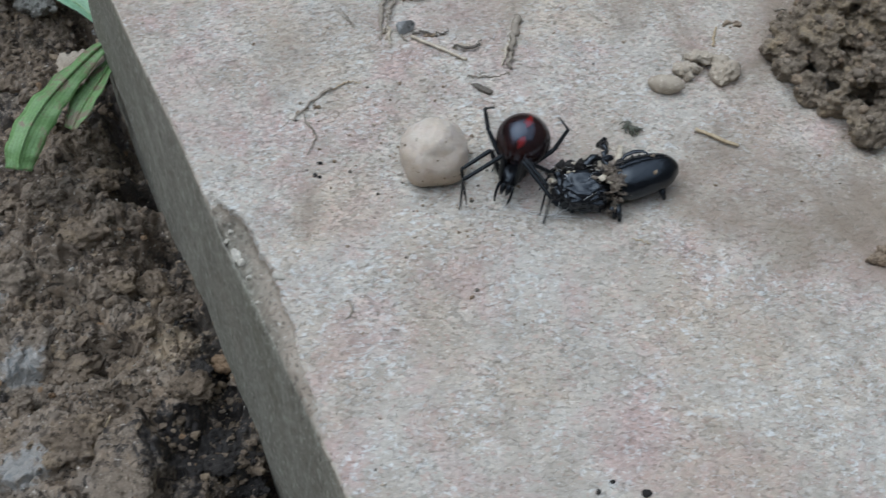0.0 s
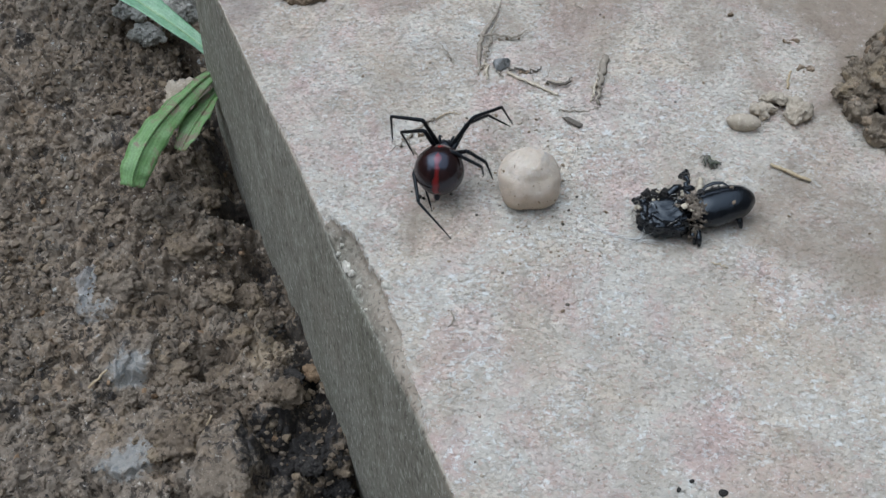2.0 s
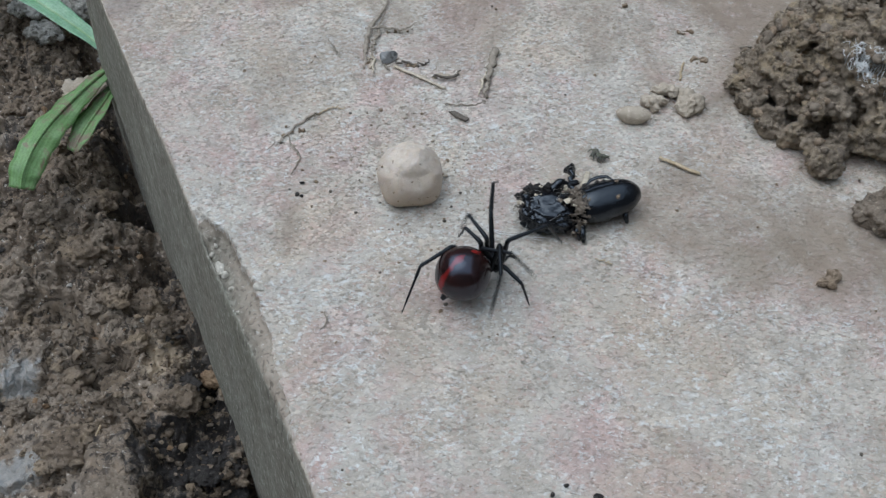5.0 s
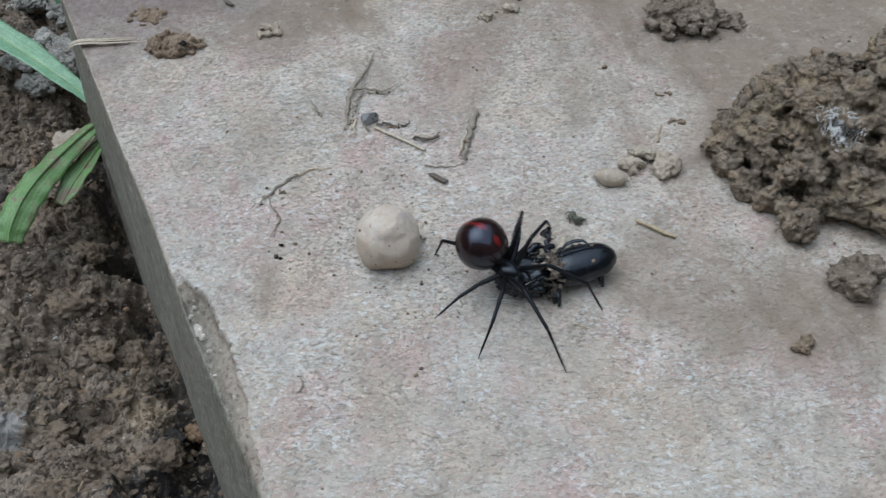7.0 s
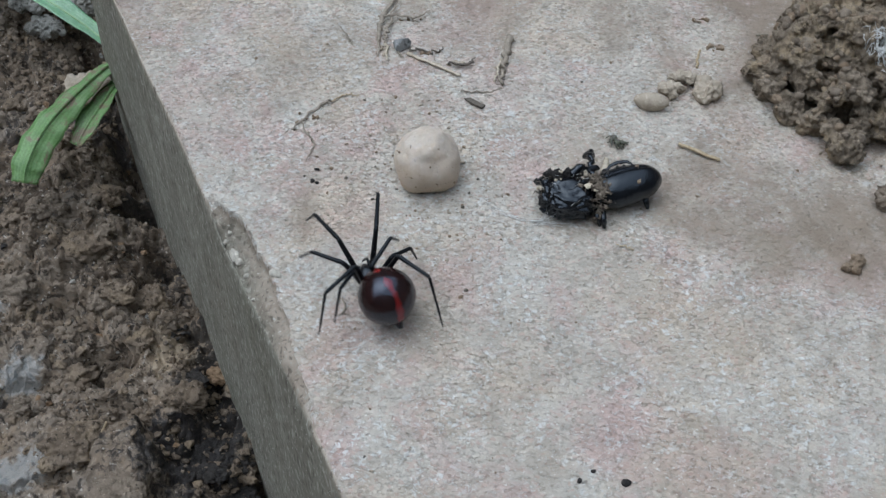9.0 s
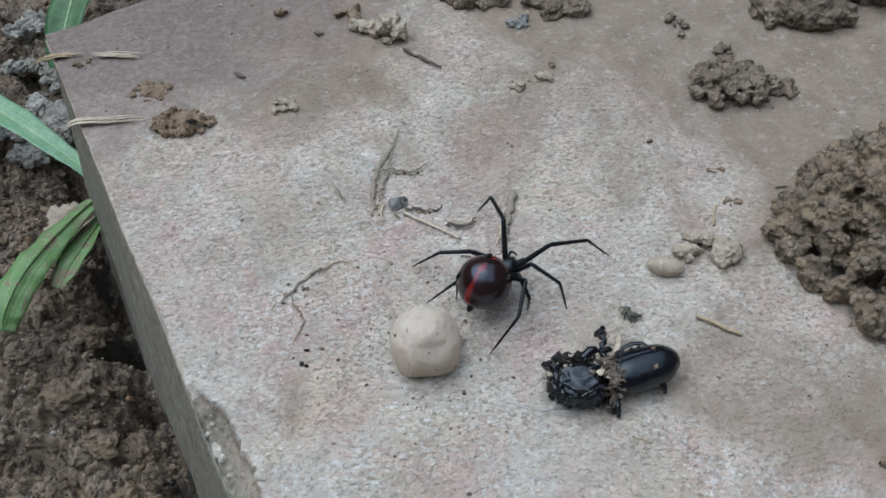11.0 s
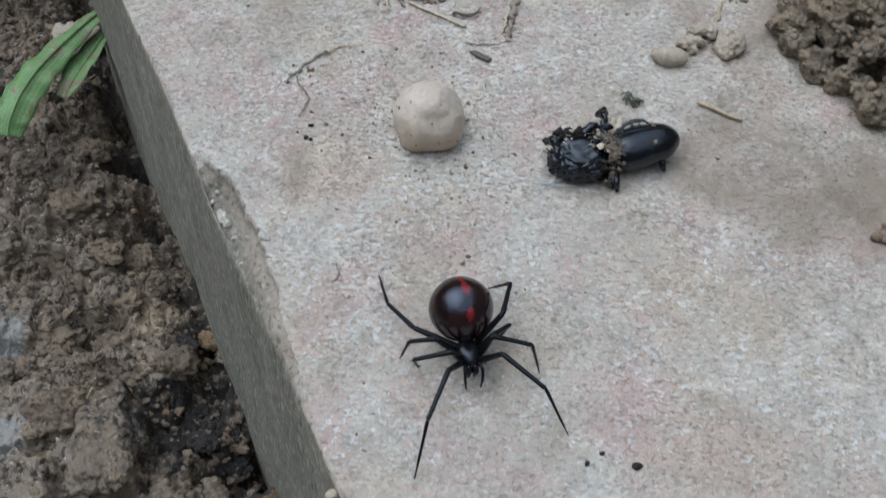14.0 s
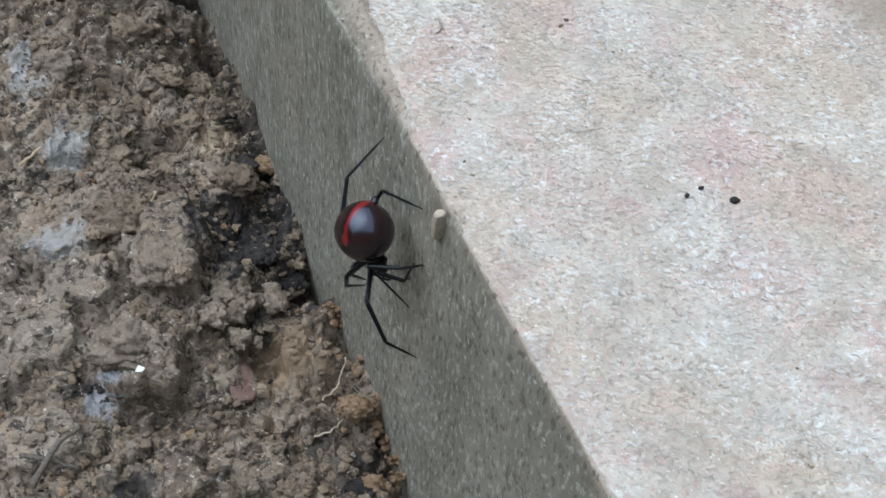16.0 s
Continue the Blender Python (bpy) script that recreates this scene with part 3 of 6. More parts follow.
def field(x, y, size, seed):
    """Smooth uneven height over whole arrays of places, about -1 to 1."""
    u, v = x / size + seed * 7.31, y / size - seed * 3.17
    ix, iy = np.floor(u), np.floor(v)
    fx, fy = u - ix, v - iy
    total = 0.0
    for dx in (0, 1):
        for dy in (0, 1):
            a = scatter(ix + dx, iy + dy, seed) * 6.2832
            wx = 1 - np.abs(fx - dx)
            wy = 1 - np.abs(fy - dy)
            total = total + (np.cos(a) * (fx - dx) + np.sin(a) * (fy - dy)) * (wx ** 3 * (wx * (wx * 6 - 15) + 10)) * (wy ** 3 * (wy * (wy * 6 - 15) + 10))
    return total * 1.5


def crumbs_field(x, y, size, seed):
    """Rounded crumbs of about this size, each at its own height, parted by narrow gaps; 0 to 1."""
    w = size * 0.3
    u, v = (x + w * field(x, y, size * 0.6, seed)) / size, (y + w * field(x, y, size * 0.6, seed + 1)) / size
    ix, iy = np.floor(u), np.floor(v)
    one, two, own = np.full(u.shape, 9.0), np.full(u.shape, 9.0), np.zeros(u.shape)
    for dx in (-1, 0, 1):
        for dy in (-1, 0, 1):
            d = np.hypot(ix + dx + scatter(ix + dx, iy + dy, seed) - u, iy + dy + scatter(ix + dx, iy + dy, seed + 50) - v)
            near = d < one
            two = np.where(near, one, np.minimum(two, d))
            own = np.where(near, scatter(ix + dx, iy + dy, seed + 90), own)
            one = np.where(near, d, one)
    return (0.35 + 0.65 * own) * (0.45 * np.clip(1 - one * one * 1.5, 0, 1) + 0.55 * np.clip((two - one) / 0.22, 0, 1))


def crusted(x, y):
    """How much of the soil here is flat dried crust, and how high it stands."""
    wx, wy = x + 3.2 * field(x, y, 7, 11) + 1.3 * field(x, y, 2.2, 13), y + 3.2 * field(x, y, 7, 12) + 1.3 * field(x, y, 2.2, 14)
    flat, rise = np.zeros(x.shape), np.zeros(x.shape)
    for cx, cy, a, b, h in CRUSTS:
        f = 1 - smooth_step(((wx - cx) / a) ** 2 + ((wy - cy) / b) ** 2, 0.85, 1.1)
        flat, rise = np.maximum(flat, f), np.maximum(rise, f * h)
    return flat, rise


def soil_heights(x, y):
    h = -76 + 15 * np.clip((y - 105) / 95, 0, 1) + 14 * np.clip((y - 200) / 60, 0, 1) - 7 * np.clip((70 - y) / 40, 0, 1)
    h = h + 4.0 * field(x, y, 34, 1) + 2.0 * field(x, y, 15, 2)
    flat, rise = crusted(x, y)
    where = np.clip(0.5 + 1.1 * field(x, y, 21, 9), 0.05, 1.1)
    rough = 4.6 * where * crumbs_field(x, y, 11, 3) + (3.4 - 1.4 * where) * crumbs_field(x, y, 5.5, 5) + 1.3 * crumbs_field(x, y, 2.6, 7) - 2.6
    for size, seed in ((6.0, 31), (3.1, 32), (1.6, 33), (0.9, 34)):
        rough = rough + size * (0.30 * field(x, y, size, seed) - 0.26 * np.abs(field(x, y, size * 1.3, seed + 5)))
    h = h + rough * (1 - 0.7 * flat) + rise + 0.5 * flat
    u, s = (x - EDGE.x) * INWARD.x + (y - EDGE.y) * INWARD.y, (x - EDGE.x) * ALONG.x + (y - EDGE.y) * ALONG.y
    h = h - 12.5 * np.clip(0.45 + 1.6 * field(s, 0 * s + 5.5, 13, 4), 0, 1) * np.exp(-((u + 5.5) / 2.6) ** 2)
    h = h + 0.35 * field(x, y, 1.2, 16) + 0.3 * field(x, y, 0.8, 17)
    for cx, cy, r, d in PITS:
        h = h - d * np.exp(-((x - cx) ** 2 + (y - cy) ** 2) / (r * r) * (1 + 0.5 * field(x, y, 3.5, 18)))
    return h


# the soil that is seen, on a fine net
NET_X, NET_Y = np.arange(-156, 6, 0.44), np.arange(14, 264, 0.44)
NET = soil_heights(*np.meshgrid(NET_X, NET_Y))
NET_FLAT = crusted(*np.meshgrid(NET_X, NET_Y))[0]


def ground_height(x, y, net=NET):
    i, j = int(np.clip((x + 156) / 0.44, 0, len(NET_X) - 1)), int(np.clip((y - 14) / 0.44, 0, len(NET_Y) - 1))
    return float(net[j, i])


def build_ground():
    grow = np.array([1.6 ** k * 2 for k in range(1, 27)])
    xs = np.concatenate([-155.5 - grow[::-1], NET_X, 6.0 + grow])
    ys = np.concatenate([14.5 - grow[::-1], NET_Y, 263.5 + grow])
    gx, gy = np.meshgrid(xs, ys)
    n = len(grow)
    gz = soil_heights(np.clip(gx, -190, 40), np.clip(gy, -30, 300))
    gz = np.where((gx < -195) | (gx > 45) | (gy < -35) | (gy > 305), -70 + 20 * np.clip((gy - 100) / 300, 0, 1), gz)
    # crumbs lean over a little, so that the gaps are undercut
    inside = np.zeros(gx.shape)
    inside[n:-n, n:-n] = 1
    lean = 0.55 * inside
    gx, gy = gx + lean * field(gx, gy, 1.6, 23) + lean * field(gx, gy, 3.4, 25), gy + lean * field(gx, gy, 1.6, 24) + lean * field(gx, gy, 3.4, 26)
    vs = np.stack([gx, gy, gz], -1) * MM
    idx = np.arange(gx.size).reshape(gx.shape)
    f = np.stack([idx[:-1, :-1], idx[:-1, 1:], idx[1:, 1:], idx[1:, :-1]], -1).reshape(-1, 4)
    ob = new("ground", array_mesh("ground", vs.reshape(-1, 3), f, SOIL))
    return tagged(ob, "damp brown garden soil, crumbly and uneven", "soil", kind="structure")


build_ground()


# added unseen walls on four sides; they block low sky and shape reflections
def screen_wall(name, sx, sy, sz, at):
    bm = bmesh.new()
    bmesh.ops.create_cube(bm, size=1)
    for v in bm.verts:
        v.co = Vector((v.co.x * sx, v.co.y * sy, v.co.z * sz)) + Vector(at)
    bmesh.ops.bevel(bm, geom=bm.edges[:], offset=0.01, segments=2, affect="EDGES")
    return tagged(finish(name, bm, SCREEN_WALL, smooth=False), "unseen wall added to block the low sky", "wall", kind="structure")


screen_wall("screen_south", 3.6, 0.2, 2.2, (0.1, -1.5, 1.0))
screen_wall("screen_east", 0.2, 3.8, 2.0, (1.6, 0.3, 0.9))
screen_wall("screen_north", 4.4, 0.2, 1.6, (-0.3, 2.1, 0.7))
screen_wall("screen_west", 0.2, 3.8, 1.4, (-1.9, 0.3, 0.6))


# ---- the stone slab ----
def chip_width(s):
    """Width of the broken-off edge, by the distance along it from the far corner."""
    w = 0.5 + 0.35 * noise.noise(Vector((s / 9, 3.3, 0))) + 0.12 * noise.noise(Vector((s / 2.3, 1.3, 0)))
    if 93 < s < 154:
        u = (s - 93) / 61
        w += 7.2 * min(1, u / 0.3) ** 0.8 * (1 - u) ** 1.35 * (1 + 0.3 * noise.noise(Vector((s / 7, 9.1, 0))) + 0.2 * noise.noise(Vector((s / 1.8, 4.1, 0))) + 0.1 * noise.noise(Vector((s / 0.7, 2.1, 0))))
    if 156 < s < 161:
        w += 1.2 * math.sin((s - 156) / 5 * math.pi)
    return w


def build_slab():
    LONG, WIDE, DEEP = 330.0, 330.0, 92.0
    along = [0, 0.4, 1.0] + list(np.arange(1.8, 90, 0.8)) + list(np.arange(90, 160, 0.4)) + list(np.arange(160, 215, 0.8)) + list(np.linspace(218, LONG, 16))
    down = list(np.arange(DEEP, 24, -2.0)) + list(np.arange(24, 0.4, -0.8)) + [0.35]
    across = [0.0, 0.3] + list(np.arange(0.6, 10, 0.3)) + list(np.arange(10, 26, 0.7)) + list(np.arange(26, 170, 1.1)) + list(np.linspace(175, WIDE, 14))
    profile = [(0.0, d) for d in down] + [(u, 0.0) for u in across]
    nd = len(down)
    vs, kinds = [], []
    for s in along:
        row = []
        c = chip_width(s)
        cut = np.array([max(0.0, (c - u - 1.7 * d) / 2.7) for u, d in profile])
        us, ds = np.array([u for u, _ in profile]) + cut, np.array([d for _, d in profile]) + cut
        if c > 1.2:
            # the broken face rounds off into the side, and its rim stays sharp
            rim = next((j for j in range(nd, len(profile)) if cut[j] < 0.12), nd)
            for _ in range(14):
                for line in (us, ds):
                    line[nd - 14:rim] = 0.25 * line[nd - 15:rim - 1] + 0.5 * line[nd - 14:rim] + 0.25 * line[nd - 13:rim + 1]
            ds[nd - 4:rim] += (0.5 + 1.5 * (1 - smooth_step(s, 104, 122))) * np.minimum(1, cut[nd - 4:rim] / 0.35) * min(1, (c - 1.2) / 2.5)
        for j, (u, d) in enumerate(profile):
            k, uu, dd = cut[j], us[j], ds[j]
            if k > 0.05 and c > 1.8:
                dd += 0.3 * noise.noise(Vector((s / 2.6, u / 2.6, d / 2.6))) + 0.18 * noise.noise(Vector((s / 0.9, u / 0.9, d / 0.9)))
            out = dd * 0.055 + (0.15 * noise.noise(Vector((s / 6, dd / 6, 4))) + 0.6 * noise.noise(Vector((s / 30, dd / 30, 2))) if u < 0.5 else 0)
            p = EDGE + ALONG * s + INWARD * (uu - out)
            z = -dd
            if u > 0:
                z += 0.45 * noise.noise(Vector((p.x / 26, p.y / 26, 0))) + 0.18 * noise.noise(Vector((p.x / 5, p.y / 5, 3)))
                z += 0.09 * noise.noise(Vector((p.x / 1.3, p.y / 1.3, 5)))
                drop = max(0.0, 1.6 - s + 0.9 * noise.noise(Vector((u / 8, 1, 1))))
                z -= 0.5 * drop ** 1.3
                p += ALONG * (1.8 * noise.noise(Vector((u / 14, 2, 6))) - 5.0 * math.exp(-((u - 21) / 14) ** 2) + 2.2 * math.exp(-(u / 7) ** 2) * -1) * max(0, 1 - s / 12)
            else:
                z += 0.1 * noise.noise(Vector((s / 8, dd / 8, 7)))
            row.append((p.x * MM, p.y * MM, z * MM))
            kinds.append(2 if (k > 0.2 and c > 1.8) else (1 if j < nd + 1 else 0))
        vs.append(row)
    n, m = len(along), len(profile)
    flat = [p for row in vs for p in row]
    faces, slots = [], []
    for i in range(n - 1):
        for j in range(m - 1):
            a = i * m + j
            faces.append((a, a + m, a + m + 1, a + 1))
            slots.append(max(kinds[a], kinds[a + 1]) if max(kinds[a], kinds[a + 1]) == 2 else (1 if j < nd else 0))
    # back, front and far sides, and the underside
    base = len(flat)
    for i in (0, n - 1):
        for j in range(nd, m):
            x, y, _ = flat[i * m + j]
            flat.append((x, y, -DEEP * MM))
    w = m - nd
    for j in range(w - 1):
        faces.append((nd + j, nd + j + 1, base + j + 1, base + j))
        o = (n - 1) * m + nd
        faces.append((o + j + 1, o + j, base + w + j, base + w + j + 1))
        slots += [1, 1]
    faces.append((m - 1, base + w - 1, base + 2 * w - 1, (n - 1) * m + m - 1))
    faces.append((0, (n - 1) * m, base + 2 * w - 1, base + w - 1))
    slots += [1, 1]
    me = bpy.data.meshes.new("stone_slab")
    me.from_pydata(flat, [], faces)
    for mat in (STONE, SIDE, CHIP):
        me.materials.append(mat)
    me.polygons.foreach_set("material_index", slots)
    me.polygons.foreach_set("use_smooth", [True] * len(faces))
    return tagged(new("stone_slab", me), "thick pinkish beige sandstone paving slab with a chipped edge", "stone slab")


SLAB = build_slab()


# ---- loose soil beside the slab ----
def soil_crumbs(name, material, label, count, seed, small, large, level=1, box=(-140, 5, 14, 270), rough=0.3):
    """Crumbs scattered over the soil, clear of the slab."""
    r = np.random.default_rng(seed)
    items = []
    while len(items) < count:
        x, y = r.uniform(box[0], box[1]), r.uniform(box[2], box[3])
        q = Vector((x, y, 0)) - EDGE
        if q.dot(INWARD) > -3.0 and q.dot(ALONG) > -6.0:
            continue
        if bumps(x, y, 18, seed) < -0.12 or (ground_height(x, y, NET_FLAT) > 0.5 and r.random() < 0.85):
            continue
        a = small + (large - small) * r.random() ** 4
        items.append((x, y, ground_height(x, y) + a * 0.2, a, a * r.uniform(0.5, 0.9)))
    ob = lumps(name, items, level, material, rough * 1.8, seed, 0.2, False)
    return tagged(ob, label, "soil crumbs", kind="stuff")


soil_crumbs("soil_crumbs", CLOD, "small brown crumbs of damp soil", 12500, 3, 0.2, 1.3)
soil_crumbs("soil_crumbs", GREY_CLOD, "greyish brown crumbs of mud", 1800, 4, 0.25, 1.5)
soil_crumbs("soil_crumbs", DARK_CLOD, "dark wet crumbs of soil", 260, 5, 0.25, 0.9)
soil_crumbs("soil_crumbs", RUST_CLOD, "rusty tan crumbs of soil", 300, 6, 0.25, 1.2)
soil_crumbs("soil_crumbs", PALE_CLOD, "pale grey mouldy flecks on the soil", 320, 8, 0.2, 0.8)


def clod(material, label, x, y, z, ra, rb, seed, rough=0.26, level=5, category="clod", group="clods on the soil"):
    p = lump_points(level, (ra, ra * 0.8, rb), rough, seed)
    p = p * (1 + 0.2 * np.array(crag(p, ra * 0.34, seed)))[:, None] + (x, y, z)
    return tagged(new("clod", array_mesh("clod", p * MM, BALLS[level][1], material)), label, category, group)


def cluster(name, material, label, at, count, spread, big, seed, height=0.0, level=3, rough=0.24, category="clod", group="clods on the slab"):
    """A clod of lumps grown together, resting on z = 0 unless at says otherwise."""
    r = np.random.default_rng(seed)
    items = []
    if count > 12:
        items.append((at[0], at[1], at[2] + height * 0.25, spread[0] * 0.8, height * 0.6 + 0.5 * big))
    for i in range(count):
        q, a = r.random() ** 0.6, r.uniform(0, 6.283)
        s = big * r.uniform(0.35, 0.85)
        top = height * (1 - q * q) ** 0.5
        items.append((at[0] + spread[0] * q * math.cos(a), at[1] + spread[1] * q * math.sin(a), at[2] + s * 0.4 + top * r.uniform(0.3, 1), s, s * r.uniform(0.65, 0.95)))
    voxel = min(0.3, max(0.15, big * 0.12))
    return tagged(fused(name, items, material, voxel, rough, seed, max(0.8, big * 0.75), max(0.2, big * 0.27)), label, category, group)


for k in range(60):
    u = np.random.default_rng(900 + k).random(6)
    x, y, a = -128 + 126 * u[0], 20 + 250 * u[1], 1.6 + 3.4 * u[2] ** 2
    q = Vector((x, y, 0)) - EDGE
    if q.dot(INWARD) > -4 - a and q.dot(ALONG) > -6 - a:
        continue
    if y > 200:
        clod(PALE_CLOD if u[3] > 0.45 else GREY_CLOD, "whitish mouldy clod of soil behind the slab" if u[3] > 0.45 else "grey clod of soil behind the slab", x, y, ground_height(x, y) + 0.2 * a, a, a * 0.75, 200 + k, 0.3)
    else:
        grey = u[3] < 0.45
        cluster("clod", GREY_CLOD if grey else CLOD, "crumbly clod of greyish mud" if grey else "crumbly clod of brown soil",
                (x, y, ground_height(x, y) - 0.3 * a), 14, (a * 1.1, a * 0.9), a * 0.75, 300 + k, a * 0.35, group="clods on the soil")

# larger clods on the soil, as they lie along the slab
for k, (m, x, y, ra, rb, lift) in enumerate((
        (GREY_CLOD, -66, 84, 9, 5, 1), (GREY_CLOD, -52, 66, 5, 4.5, 2), (GREY_CLOD, -70, 66, 8, 5, 1), (CLOD, -80, 100, 9, 5, 0),
        (GREY_CLOD, -43, 92, 4, 3.4, 1), (CLOD, -58, 112, 7, 5, 1), (CLOD, -72, 120, 8, 5, 0), (CLOD, -90, 120, 9, 6, 0), (CLOD, -70, 140, 7, 6, 1),
        (CLOD, -88, 150, 9, 7, 0), (GREY_CLOD, -105, 140, 9, 6, 0), (TAN_CLOD, -96, 196, 9, 6, 1), (CLOD, -84, 165, 6, 5, 1), (DARK_CLOD, -53, 101, 2.6, 2, 0),
        (RUST_CLOD, -52, 121, 4, 3, 3), (RUST_CLOD, -27, 60, 4, 3, 4), (RUST_CLOD, -21, 47, 4, 4, 2), (PALE_CLOD, -100, 222, 8, 6, 2))):
    clod(m, {CLOD: "rough clod of brown soil", GREY_CLOD: "smooth greyish clod of mud", TAN_CLOD: "tan clod of dry soil", DARK_CLOD: "black wet clod of soil",
             RUST_CLOD: "rusty tan crumbly clod against the slab", PALE_CLOD: "whitish mouldy clod of soil"}[m], x, y, ground_height(x, y) + lift - 0.35 * rb, ra * 0.75, rb * 0.7, 40 + k, 0.4)
for k, (x, y, n, big, high) in enumerate(((-50, 80, 9, 2.6, 2.5), (-54.5, 76.5, 9, 2.9, 3.0), (-50.5, 72.5, 5, 3.2, 2.0), (-56, 82, 7, 2.4, 2.5), (-47, 84, 6, 2.6, 2.0))):
    cluster("clod", GREY_CLOD, "heap of rounded grey mud crumbs beside the slab", (x, y, max(ground_height(x, y), -78) + 2.0), n, (3.6, 3.2), big, 71 + k, high, group="clods on the soil")
# charred band; its black also paints the shade of the gap
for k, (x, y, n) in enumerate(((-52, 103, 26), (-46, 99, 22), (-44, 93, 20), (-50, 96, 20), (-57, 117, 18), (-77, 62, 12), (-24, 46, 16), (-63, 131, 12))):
    cluster("clod", DARK_CLOD, "charred black soil beside the slab, also standing for gap shade", (x, y, ground_height(x, y) - 0.3), n, (4.6, 2.8), 1.2, 81 + k, 0.5, group="clods on the soil")


for k, (x, y, s) in enumerate(((-115, 256, 6), (-118, 246, 5), (-108, 231, 7), (-112, 222, 6), (-104, 243, 4), (-112, 237, 6), (-103, 235, 5), (-100, 226, 5), (-107, 214, 5), (-98, 218, 4))):
    cluster("clod", PALE_CLOD, "whitish mouldy clod of soil behind the slab", (x, y, ground_height(x, y)), 20, (s, s * 0.8), s * 0.45, 91 + k, s * 0.5, group="clods on the soil")


def stuck_grit():
    """Rusty grit along the foot of the slab's side."""
    r = np.random.default_rng(33)
    items = []
    for _ in range(420):
        s = r.uniform(118, 176)
        if noise.noise(Vector((s / 7, 0.4, 2))) < -0.15:
            continue
        p = EDGE + ALONG * s - INWARD * (4.2 + 2.6 * r.random() ** 1.5)
        a = 0.3 + 0.75 * r.random() ** 3
        items.append((p.x, p.y, max(ground_height(p.x, p.y), -84) + r.uniform(-1.0, 3.2), a, a * 0.8))
    ob = lumps("stuck_grit", items, 2, RUST_CLOD, 0.3, 34)
    return tagged(ob, "rusty tan grit along the slab's foot", "grit", kind="stuff")


stuck_grit()


def shard():
    p = np.clip(lump_points(4, (5.2, 3.2, 1.6), 0.14, 15), (-4.6, -2.7, -1.2), (4.8, 2.6, 0.9))
    ob = new("brick_shard", array_mesh("brick_shard", p * MM, BALLS[4][1], soil_material("red_brick", ((0.13, 0.082, 0.066), (0.185, 0.122, 0.098), (0.25, 0.18, 0.15)))))
    ob.matrix_world = pose(-0.0495, 0.0655, (ground_height(-49.5, 65.5) + 0.9) * MM, 12, 6, 110)
    return tagged(ob, "reddish brown shard of brick half sunk in soil", "brick shard")


shard()


def flat_piece(name, material, label, category, corners, z, thick, seed):
    """A thin broken flake with uneven outline."""
    r = np.random.default_rng(seed)
    bm = bmesh.new()
    low = [bm.verts.new(Vector((x, y, z)) * MM) for x, y in corners]
    high = [bm.verts.new(Vector((x + r.normal() * 0.1, y + r.normal() * 0.1, z + thick)) * MM) for x, y in corners]
    n = len(corners)
    bm.faces.new(low[::-1])
    bm.faces.new(high)
    for i in range(n):
        bm.faces.new((low[i], low[(i + 1) % n], high[(i + 1) % n], high[i]))
    bmesh.ops.bevel(bm, geom=bm.edges[:], offset=thick * 0.2 * MM, segments=1, affect="EDGES")
    return tagged(finish(name, bm, material, smooth=False), label, category)


gz = ground_height(-66.7, 61.4)
flat_piece("shell_flake", SILK, "tiny white flake of shell on the soil", "shell flake", ((-67.6, 60.9), (-66.2, 60.8), (-65.6, 61.7), (-67.0, 62.2)), gz + 2.2, 0.4, 3)


def stem(name, material, label, category, points, radii, seed, jitter=0.08, steps=6, sides=7, flat=0.8):
    bm = tube(bmesh.new(), bent(points, steps, jitter * 1.5, seed), [r * 0.82 for r in radii], sides, flat)
    return tagged(finish(name, bm, material), label, category)


def frayed_straw(material, label, points, half, seed):
    """A flattened straw split into ragged fibres that lie side by side."""
    r = np.random.default_rng(seed)
    base = bent(points, 6)
    d = (base[-1] - base[0]).normalized()
    side = d.cross(Vector((0, 0, 1)))
    bm = bmesh.new()
    n = len(base)
    for k in range(9):
        off = half * (k / 4 - 1) + r.normal() * 0.08
        a, b = int(r.integers(0, 4)), n - int(r.integers(0, 5))
        bow = r.normal() * 0.18
        pts = [q + side * (off + bow * math.sin(3 * i / n) + r.normal() * 0.05) + Vector((0, 0, r.normal() * 0.06 + 0.12 * (k % 3))) for i, q in enumerate(base)][a:b]
        tube(bm, pts, (0.05, r.uniform(0.14, 0.26), r.uniform(0.12, 0.24), 0.05), 6, 0.6)
    return tagged(finish("straw", bm, material), label, "straw")


def on_soil(points, lift=1.0):
    return [(x, y, ground_height(x, y) + lift) for x, y in points]


stem("twig", DARK_TWIG, "dark bent twig lying on soil", "twig", on_soil(((-84, 41), (-81, 48), (-78, 54)), 2.5), (0.9, 0.7, 0.5), 1)
stem("twig", DARK_TWIG, "dark bent twig lying on soil", "twig", on_soil(((-87, 46), (-82, 46.5), (-77, 46)), 2.8), (0.7, 0.6, 0.4), 2)
stem("root_fibre", PALE_STRAW, "pale thin root fibre in soil", "root fibre", on_soil(((-33, 61), (-31, 66), (-29, 70)), 6), (0.25, 0.2), 3)
stem("root_fibre", PALE_STRAW, "pale thin root fibre in soil", "root fibre", on_soil(((-34, 56), (-31, 58), (-28, 59)), 4), (0.25, 0.2), 4)
stem("straw", STRAW, "short straw lying on soil", "straw", on_soil(((-104, 112), (-100, 116)), 1.5), (0.45, 0.35), 5)
stem("straw", STRAW, "short straw lying on soil", "straw", on_soil(((-75, 99), (-71, 101)), 1.5), (0.35, 0.3), 6)


